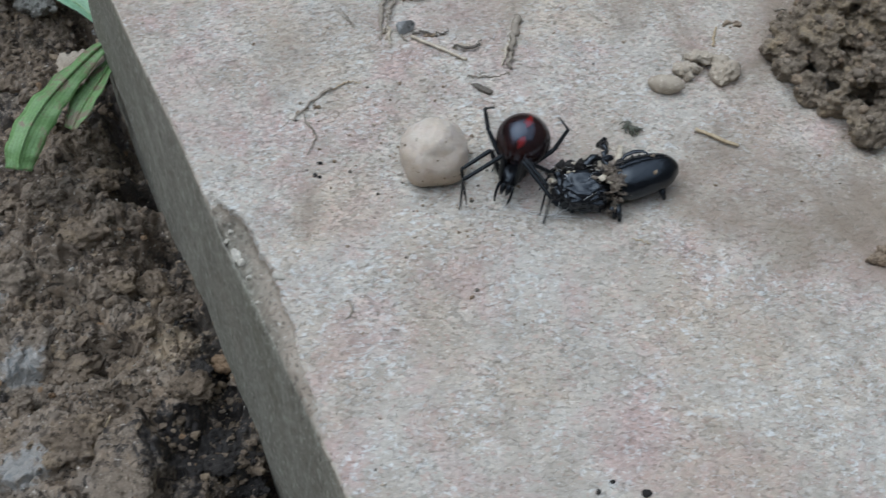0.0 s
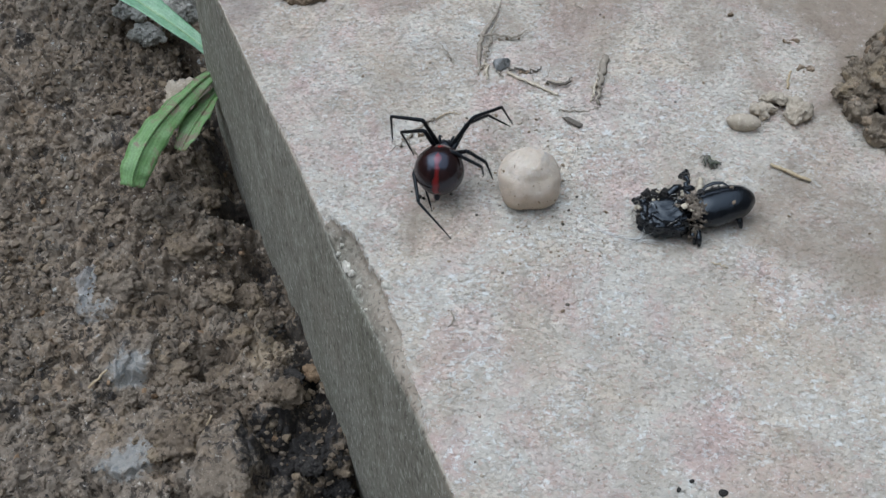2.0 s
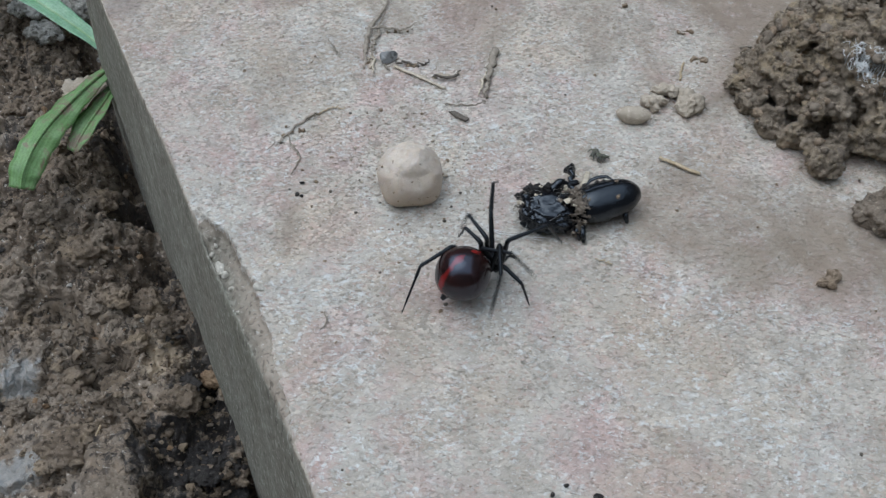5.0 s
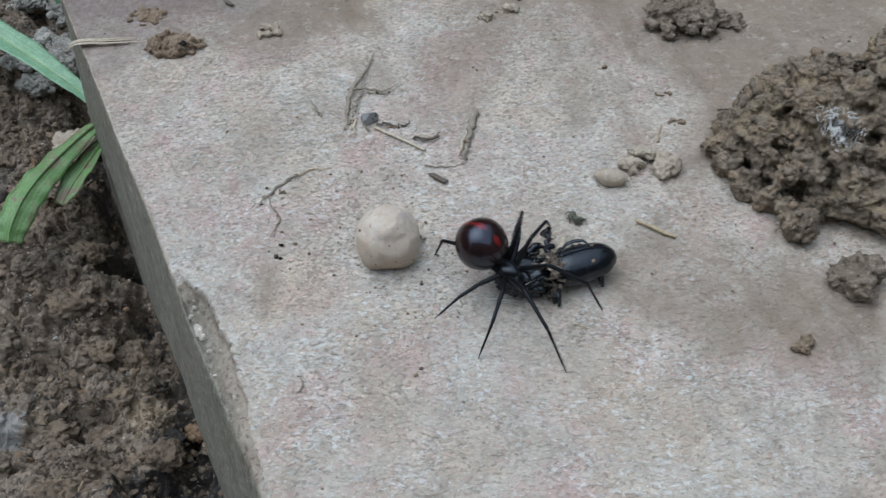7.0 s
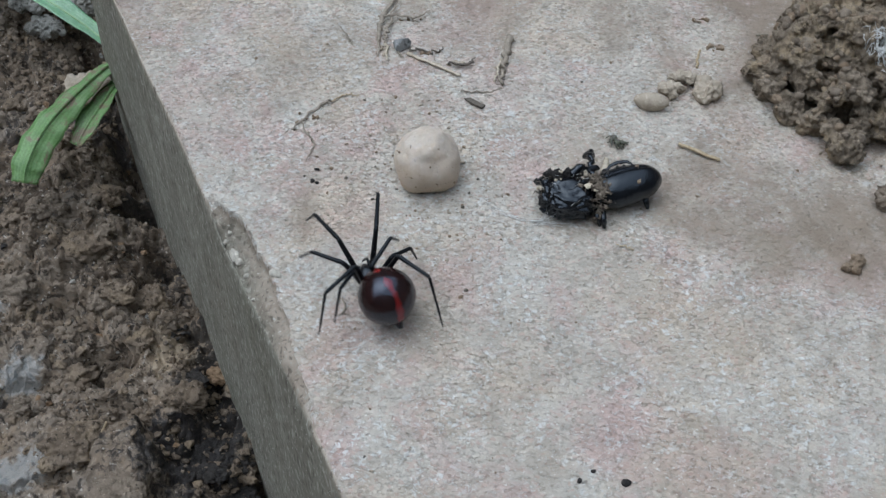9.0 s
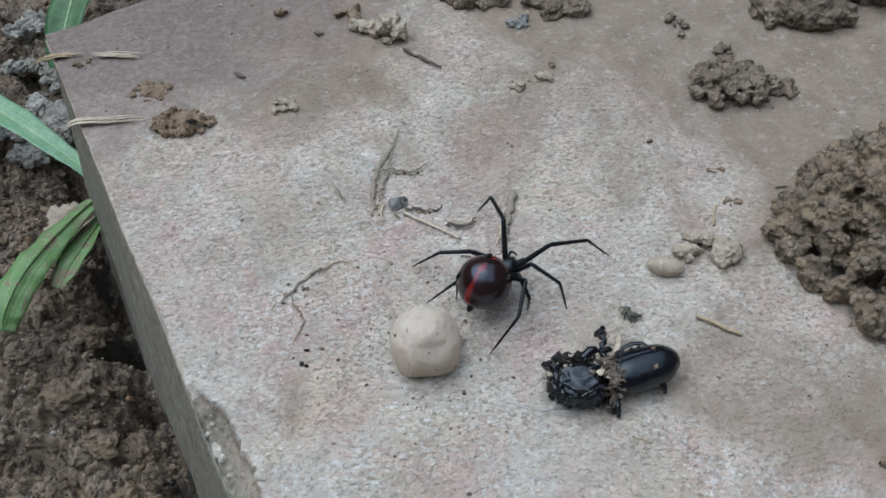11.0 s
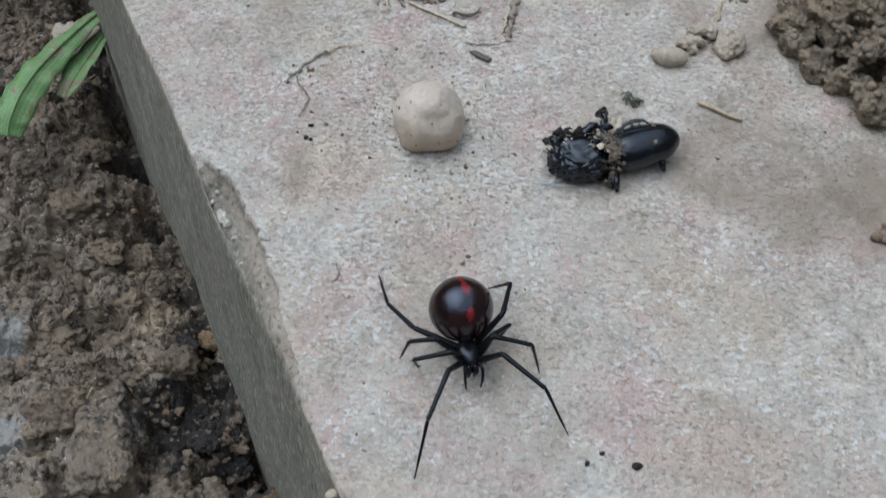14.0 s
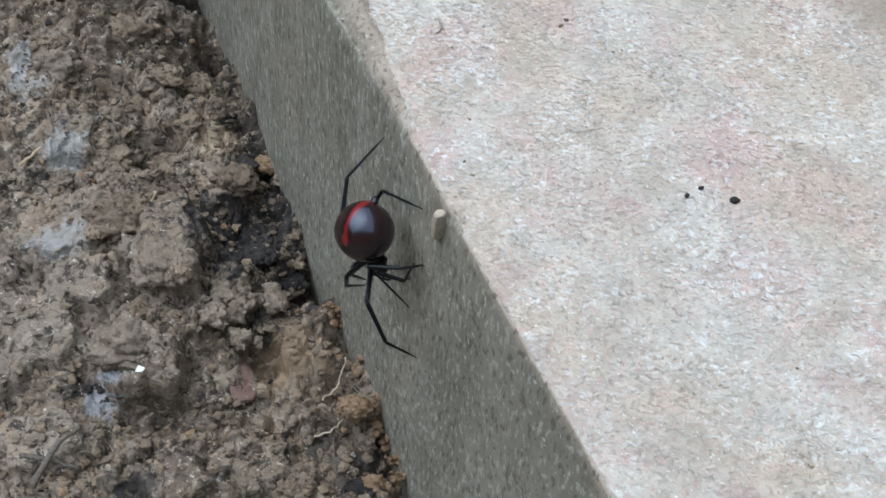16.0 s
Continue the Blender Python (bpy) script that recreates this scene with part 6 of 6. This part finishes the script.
stance(3.0, (9.3, 117.4, 3.6), (0.73, -0.68, -0.07), (0.05, -0.05, 1.00),
       (19.6, 124.4, 3.2, 0.01, 0.19, 0.98), (16.1, 113.0, 0.2, -0.00, 0.33, 0.94), (16.0, 113.5, 0.2, -0.30, 0.31, 0.90), (-3.9, 121.6, 4.2, -0.75, -0.10, 0.55), (6.9, 109.9, 0.2, 0.19, 0.59, 0.79), (7.4, 110.2, 0.2, 0.04, 0.66, 0.75), (1.0, 111.6, 0.2, 0.5, -0.30, 0.6), (-4.6, 112.4, 7.0, 0.75, -0.2, 0.35))
stance(3.5, (7.4, 105.5, 3.7), (0.39, -0.92, -0.05), (0.02, -0.05, 1.00),
       (9.0, 98.4, 2.2, -0.12, -0.00, 1.00), (13.9, 106.8, 0.2, -0.40, 0.52, 0.76), (12.6, 111.2, 0.2, -0.40, -0.00, 1.00), (11.5, 111.5, 0.2, -0.40, -0.00, 1.00), (7.0, 96.6, 0.2, 0.30, 0.28, 0.91), (3.4, 101.5, 0.2, 0.44, 0.49, 0.76), (2.8, 104.0, 0.2, 0.69, 0.28, 0.67), (-2.7, 111.2, 6.2, 0.36, 0.46, 0.81))
stance(4.0, (6.1, 95.7, 3.7), (0.31, -0.95, -0.05), (-0.21, -0.12, 0.97),
       (11.5, 87.8, 0.2, -0.11, 0.39, 0.91), (16.3, 95.3, 0.2, -0.52, 0.25, 0.82), (10.8, 99.9, 0.2, -0.76, -0.24, 0.60), (7.3, 110.2, 0.2, -0.62, -0.17, 0.76), (3.8, 82.5, 0.2, -0.07, 0.15, 0.99), (1.2, 86.3, 0.2, 0.09, 0.06, 0.99), (-2.0, 100.6, 0.2, 0.26, -0.10, 0.96), (-3.1, 112.8, 0.2, 0.87, 0.06, 0.48))
stance(4.6, (10, 91, 3.6), (0.9, -0.4, 0.05), (0, 0, 1))
stance(5.2, (11, 97, 3.6), (0.4, 0.9, 0.05), (0, 0, 1))
stance(5.8, (12, 105, 4.5), (0.6, 0.8, 0.1), (0, 0, 1))
stance(6.5, (14.0, 111.5, 6.8), (0.91, 0.40, 0.05), (-0.05, -0.02, 1.00),
       (25.7, 123.4, 0.2, 0.09, 0.49, 0.87), (19.2, 117.2, 0.2, 0.23, 0.75, 0.62), (14.8, 122.0, 0.2, -0.40, -0.00, 1.00), (1.6, 111.6, 0.2, -0.40, -0.33, 0.85), (20.2, 111.1, 6.2, 0.12, -0.00, 1.00), (19.2, 109.2, 6.2, 0.30, 0.00, 1.00), (14.4, 110.8, 4.2, 0.40, 0.00, 1.00), (4.3, 97.7, 0.2, 0.18, -0.29, 0.94))
stance(7.0, (17.5, 104.8, 6.6), (0.80, -0.60, -0.05), (0.04, -0.03, 1.00),
       (33.5, 101.3, 0.2, 0.04, 0.38, 0.92), (25.3, 116.8, 3.2, -0.26, 0.06, 0.96), (19.2, 115.9, 2.2, -0.40, 0.00, 1.00), (18.6, 116.9, 0.2, -0.40, 0.00, 1.00), (26.9, 89.0, 0.2, 0.31, 0.20, 0.93), (12.8, 91.4, 0.2, 0.34, 0.32, 0.88), (4.8, 97.3, 1.9, -0.19, -0.87, 0.46), (5.1, 112.2, 0.2, 0.22, -0.46, 0.86))
stance(7.5, (16.4, 83.6, 3.7), (0.17, -0.98, -0.05), (0.01, -0.05, 1.00),
       (29.0, 69.8, 0.2, -0.04, 0.15, 0.99), (25.4, 86.9, 0.2, -0.44, 0.23, 0.87), (23.3, 92.7, 0.2, -0.27, -0.23, 0.93), (20.1, 94.7, 0.2, -0.41, -0.19, 0.89), (9.1, 68.9, 0.2, 0.12, 0.13, 0.98), (5.9, 79.4, 0.2, 0.29, 0.17, 0.94), (5.8, 87.1, 0.2, 0.27, -0.24, 0.93), (4.5, 97.9, 0.2, -0.22, -0.38, 0.90))
stance(8.0, (1.5, 79.5, 3.7), (-0.57, -0.82, -0.05), (-0.03, -0.04, 1.00),
       (0.5, 62.9, 0.2, -0.01, 0.20, 0.98), (10.4, 69.6, 0.2, -0.23, 0.16, 0.96), (8.1, 80.2, 0.2, -0.40, -0.00, 1.00), (15.0, 87.0, 0.2, -0.43, -0.10, 0.90), (-16.7, 74.8, 0.2, 0.42, -0.17, 0.89), (-7.0, 79.1, 0.2, 0.27, 0.29, 0.92), (-2.0, 88.4, 0.2, 0.34, -0.24, 0.91), (2.3, 94.7, 0.2, 0.37, -0.11, 0.92))
stance(8.6, (-7, 80, 3.6), (-0.95, 0.2, 0.05), (0, 0, 1))
stance(9.2, (-13, 93, 3.6), (-0.2, 0.97, 0.05), (0, 0, 1))
stance(9.7, (-14.5, 109, 3.6), (0.05, 1, 0.05), (0, 0, 1))
stance(10.1, (-7, 124, 3.6), (0.5, 0.85, 0.1), (0, 0, 1))
stance(10.5, (4.2, 127.8, 5.1), (0.02, 1.00, 0.05), (0.17, -0.06, 0.98),
       (-7.9, 127.8, 0.2, -0.56, -0.04, 0.83), (-6.6, 124.6, 0.2, -0.50, -0.26, 0.82), (-4.2, 124.3, 0.2, -0.35, -0.60, 0.72), (-1.5, 119.5, 4.2, -0.28, -0.01, 0.96), (14.7, 134.6, 0.2, 0.32, -0.01, 0.95), (13.3, 120.3, 0.2, -0.02, -0.33, 0.94), (12.7, 121.2, 0.2, 0.22, -0.16, 0.96), (6.9, 109.7, -2.4, 0.78, -0.08, 0.63))
stance(11.0, (10.0, 127.2, 4.9), (0.63, 0.78, 0.05), (-0.03, -0.04, 1.00),
       (5.7, 143.8, 0.2, -0.14, 0.34, 0.93), (-5.4, 131.5, 0.2, -0.19, -0.22, 0.96), (-3.1, 122.4, 1.7, -0.79, 0.27, 0.55), (2.0, 124.5, 0.2, -0.07, -0.54, 0.84), (27.8, 133.7, 0.2, 0.26, 0.20, 0.95), (19.9, 122.4, 0.2, 0.45, -0.02, 0.89), (13.5, 122.2, 0.2, 0.61, -0.34, 0.72), (7.2, 113.6, 0.2, 0.63, 0.01, 0.78))
stance(11.5, (-5.5, 129.5, 4.7), (-0.76, 0.65, 0.05), (0.13, 0.07, 0.99),
       (-20.9, 133.5, 0.2, -0.23, 0.34, 0.91), (-15.2, 127.5, 0.2, -0.62, 0.18, 0.77), (-8.0, 123.0, 0.2, -0.67, -0.27, 0.69), (-3.9, 124.5, 0.2, -0.65, -0.53, 0.55), (-5.7, 148.7, 0.2, 0.37, -0.23, 0.90), (2.5, 138.0, 0.2, 0.21, -0.17, 0.96), (6.5, 128.3, 0.2, -0.21, -0.38, 0.90), (8.0, 119.5, 0.2, 0.80, -0.10, 0.60))
stance(12.0, (-14.4, 118.6, 3.7), (-0.83, -0.55, -0.05), (-0.18, 0.17, 0.97),
       (-23.5, 110.0, 0.2, -0.31, 0.26, 0.92), (-11.6, 105.5, 0.2, -0.43, 0.22, 0.87), (-9.4, 116.4, 0.2, -0.91, -0.03, 0.42), (-4.4, 119.5, 6.2, -0.40, -0.00, 1.00), (-28.4, 123.0, 0.2, -0.17, 0.23, 0.96), (-19.6, 128.5, 0.2, 0.05, -0.08, 1.00), (-19.1, 128.0, 0.2, 0.11, 0.72, 0.69), (-3.5, 126.2, 0.2, -0.57, -0.25, 0.78))
stance(12.5, (-15.2, 103.8, 3.7), (-0.08, -1.00, -0.05), (-0.26, -0.03, 0.96),
       (-7.5, 86.1, 0.2, 0.05, 0.31, 0.95), (-10.8, 99.7, 0.2, -0.56, 0.48, 0.67), (-9.8, 105.6, 0.2, -0.82, -0.20, 0.53), (-8.2, 116.3, 4.7, -0.69, 0.20, 0.69), (-29.5, 97.0, 0.2, -0.14, 0.17, 0.98), (-23.7, 99.9, 0.2, 0.09, 0.06, 0.99), (-19.9, 112.3, 0.2, 0.40, 0.00, 1.00), (-20.0, 115.7, 0.2, 0.31, -0.06, 0.95))
stance(13.0, (-5.6, 90.7, 3.7), (0.32, -0.95, -0.05), (0.02, -0.05, 1.00),
       (0.8, 87.8, 0.2, -0.43, 0.28, 0.86), (0.5, 88.2, 0.2, -0.46, 0.26, 0.85), (-1.4, 97.7, 0.2, -0.40, -0.00, 1.00), (-4.3, 103.9, 0.2, -0.54, -0.10, 0.84), (-12.8, 74.3, 0.2, 0.09, 0.14, 0.99), (-12.6, 86.3, 0.2, 0.38, 0.27, 0.89), (-11.9, 91.6, 0.2, 0.59, -0.17, 0.79), (-16.4, 103.3, 0.2, 0.65, -0.00, 0.76))
stance(13.5, (-0.7, 79.7, 3.7), (0.35, -0.94, -0.05), (0.02, -0.05, 1.00),
       (14.9, 66.4, 0.2, -0.05, 0.12, 0.99), (7.4, 83.7, 0.2, -0.44, 0.18, 0.88), (5.6, 82.9, 0.2, -0.53, 0.16, 0.83), (-1.4, 94.2, 0.2, -0.63, -0.10, 0.77), (-9.2, 66.9, 0.2, 0.17, 0.12, 0.98), (-11.3, 70.1, 0.2, 0.24, 0.04, 0.97), (-9.3, 81.4, 0.2, 0.43, -0.16, 0.89), (-9.2, 86.6, 0.2, 0.43, -0.19, 0.88))
stance(14.0, (3.8, 71.2, 3.7), (0.25, -0.97, -0.05), (0.15, -0.02, 0.99),
       (17.1, 61.1, 0.2, 0.01, 0.12, 0.99), (13.6, 70.3, 0.2, -0.20, 0.07, 0.98), (7.9, 75.5, 0.2, -0.40, 0.00, 1.00), (6.5, 83.8, 0.2, -0.44, -0.07, 0.89), (-2.8, 54.4, 0.2, 0.28, 0.10, 0.95), (-2.6, 70.7, 0.2, 0.73, 0.19, 0.66), (-5.5, 72.0, 0.2, 0.52, -0.18, 0.83), (-9.2, 85.8, 0.2, 0.86, 0.22, 0.47))
stance(14.5, (-10.3, 60.9, 3.7), (-0.16, -0.99, -0.05), (-0.16, -0.03, 0.99),
       (-3.4, 49.5, 0.2, -0.09, 0.36, 0.93), (0.3, 54.6, 0.2, -0.20, 0.53, 0.83), (-4.7, 62.0, 0.2, -0.40, 0.00, 1.00), (1.0, 71.9, 0.2, 0.40, -0.60, 0.69), (-21.3, 60.0, -14.1, 0.75, 0.24, 0.62), (-16.5, 59.7, -0.7, 0.47, 0.20, 0.86), (-15.0, 67.3, 0.2, 0.40, -0.00, 1.00), (-7.8, 76.8, 0.2, 0.36, -0.27, 0.89))
stance(15.0, (-15.8, 50.2, 1.0), (0.45, -0.89, -0.07), (-0.47, -0.30, 0.83),
       (-14.2, 53.9, -10.5, -0.12, -0.00, 1.00), (-8.9, 50.3, 0.2, -0.35, 0.62, 0.71), (-11.5, 56.7, 0.2, -0.40, -0.00, 1.00), (-5.0, 62.0, 5.6, -0.30, -0.09, 0.95), (-13.0, 47.6, -16.5, 0.50, 0.76, 0.42), (-21.9, 56.7, -12.7, 0.30, -0.00, 1.00), (-21.8, 54.6, -8.6, 0.40, -0.00, 1.00), (-18.7, 64.1, -1.0, 0.40, -0.00, 1.00))
stance(15.5, (-17.4, 49.9, -3.9), (0.19, -0.61, -0.77), (-0.67, -0.65, 0.36),
       (-10.1, 46.3, -6.1, -0.61, -0.05, 0.79), (-14.7, 54.7, -13.6, -0.30, 0.00, 1.00), (-13.6, 53.1, -8.6, -0.40, -0.00, 1.00), (-15.0, 57.2, 3.0, -0.52, -0.31, 0.79), (-10.1, 35.9, -12.6, -0.40, -0.28, 0.88), (-17.1, 51.3, -18.1, 0.65, 0.05, 0.76), (-17.5, 48.9, -13.9, 0.66, -0.02, 0.75), (-21.9, 64.3, 3.0, -0.24, -0.33, 0.91))
stance(16.0, (-22.3, 57.8, -20.5), (0.10, -0.42, -0.90), (-0.58, -0.76, 0.29),
       (-17.0, 57.1, -32.9, 0.96, -0.16, -0.21), (-16.2, 57.0, -20.3, -0.52, -0.42, 0.74), (-16.8, 57.9, -21.4, -0.40, 0.00, 1.00), (-15.9, 57.7, -7.6, 0.76, -0.63, -0.18), (-15.4, 49.3, -34.8, -0.31, -0.03, 0.95), (-24.2, 62.8, -36.0, 0.30, 0.00, 1.00), (-24.3, 61.3, -32.1, 0.40, 0.00, 1.00), (-22.1, 71.7, -8.7, 0.67, -0.25, 0.70))


def bend_leg(root, foot, lengths, pole):
    """Three segment directions from root to foot, arched towards pole; and the normal of their plane."""
    a, b, c = lengths
    way = foot - root
    reach = min(max(way.length, 2.2), 0.992 * (a + b + c))
    lo, hi = 0.0, 1.75
    for _ in range(26):
        k = (lo + hi) / 2
        x = a + b * math.cos(k) + c * math.cos(k * 1.75)
        y = -b * math.sin(k) - c * math.sin(k * 1.75)
        lo, hi = (k, hi) if math.hypot(x, y) > reach else (lo, k)
    lift = -math.atan2(y, x)
    d = way.normalized()
    normal = d.cross(pole)
    normal = normal.normalized() if normal.length > 0.05 else Vector((1, 0, 0))
    over = normal.cross(d)
    return [d * math.cos(q) + over * math.sin(q) for q in (lift, lift - k, lift - k * 1.75)], normal


def between(t):
    """The spider's place, turn and feet at any time."""
    i = max(k for k in range(len(STANCES) - 1) if STANCES[k][0] <= t + 1e-6)
    (t0, p0, q0, f0, a0), (t1, p1, q1, f1, a1) = STANCES[i], STANCES[i + 1]
    u = min(max((t - t0) / (t1 - t0), 0), 1)
    e = u * u * (3 - 2 * u) * 0.5 + u * 0.5
    feet = []
    for j, (a, b) in enumerate(zip(f0, f1)):
        late = 0.12 * (j % 3)
        w = min(max((u - late) / 0.76, 0), 1)
        w = w * w * (3 - 2 * w)
        far = (b - a).length
        feet.append(a.lerp(b, w) + (q0 @ Vector((0, 0, 1))) * min(4.0, far * 0.35) * math.sin(math.pi * w))
    return p0.lerp(p1, e), q0.slerp(q1, e), feet, [a.lerp(b, e) for a, b in zip(a0, a1)]


def motions():
    times = [k / 10 for k in range(161)]
    body, rows = [], {(key, n): [] for key in LEGS for n in range(3)}
    for t in times:
        p, q, feet, poles = between(t)
        body.append((t, Matrix.LocRotScale(p * MM, q, None)))
        back = q.inverted()
        for j, foot in enumerate(feet):
            side, pair = (-1, 1)[j // 4], j % 4
            x, y, z = LEG_ROOTS[pair]
            o = Vector((side * x, y, z))
            ways, normal = bend_leg(o, back @ (foot - p), LEG_LENGTHS[pair], poles[j])
            for n, d in enumerate(ways):
                m = Matrix((normal, d.cross(normal), d)).transposed().to_4x4()
                rows[(side, pair), n].append((t, Matrix.Translation(o * MM) @ m))
                o = o + d * LEG_LENGTHS[pair][n]
    walk(SPIDER, body)
    # the beetle is dragged at by a thread, swings round and drops back
    rows_b = []
    for t, turn, lift, dx, dy in ((0.0, 0, 0, 0, 0), (0.45, 0, 0, 0, 0), (0.6, 5, 2, -0.5, 0.3), (0.8, 19, 5, -2.0, -0.2), (1.0, 17, 4.5, -2.1, 0.3), (1.2, 3, 1, -0.4, 0.3), (1.35, 0, 0, 0, 0), (16.0, 0, 0, 0, 0)):
        off = Vector((1.3, 2.6, 0))
        swing = Matrix.Rotation(radians(2 + turn), 3, "Z") @ Matrix.Rotation(radians(-lift), 3, "Y")
        at = Vector((24.9 + dx, 107.0 + dy, 0.16 * lift)) + off - Matrix.Rotation(radians(turn), 3, "Z") @ off
        rows_b.append((t, Matrix.LocRotScale(at * MM, swing.to_quaternion(), None)))
    walk(BEETLE, rows_b)
    for (key, n), r in rows.items():
        walk(LEGS[key][n], r)


motions()
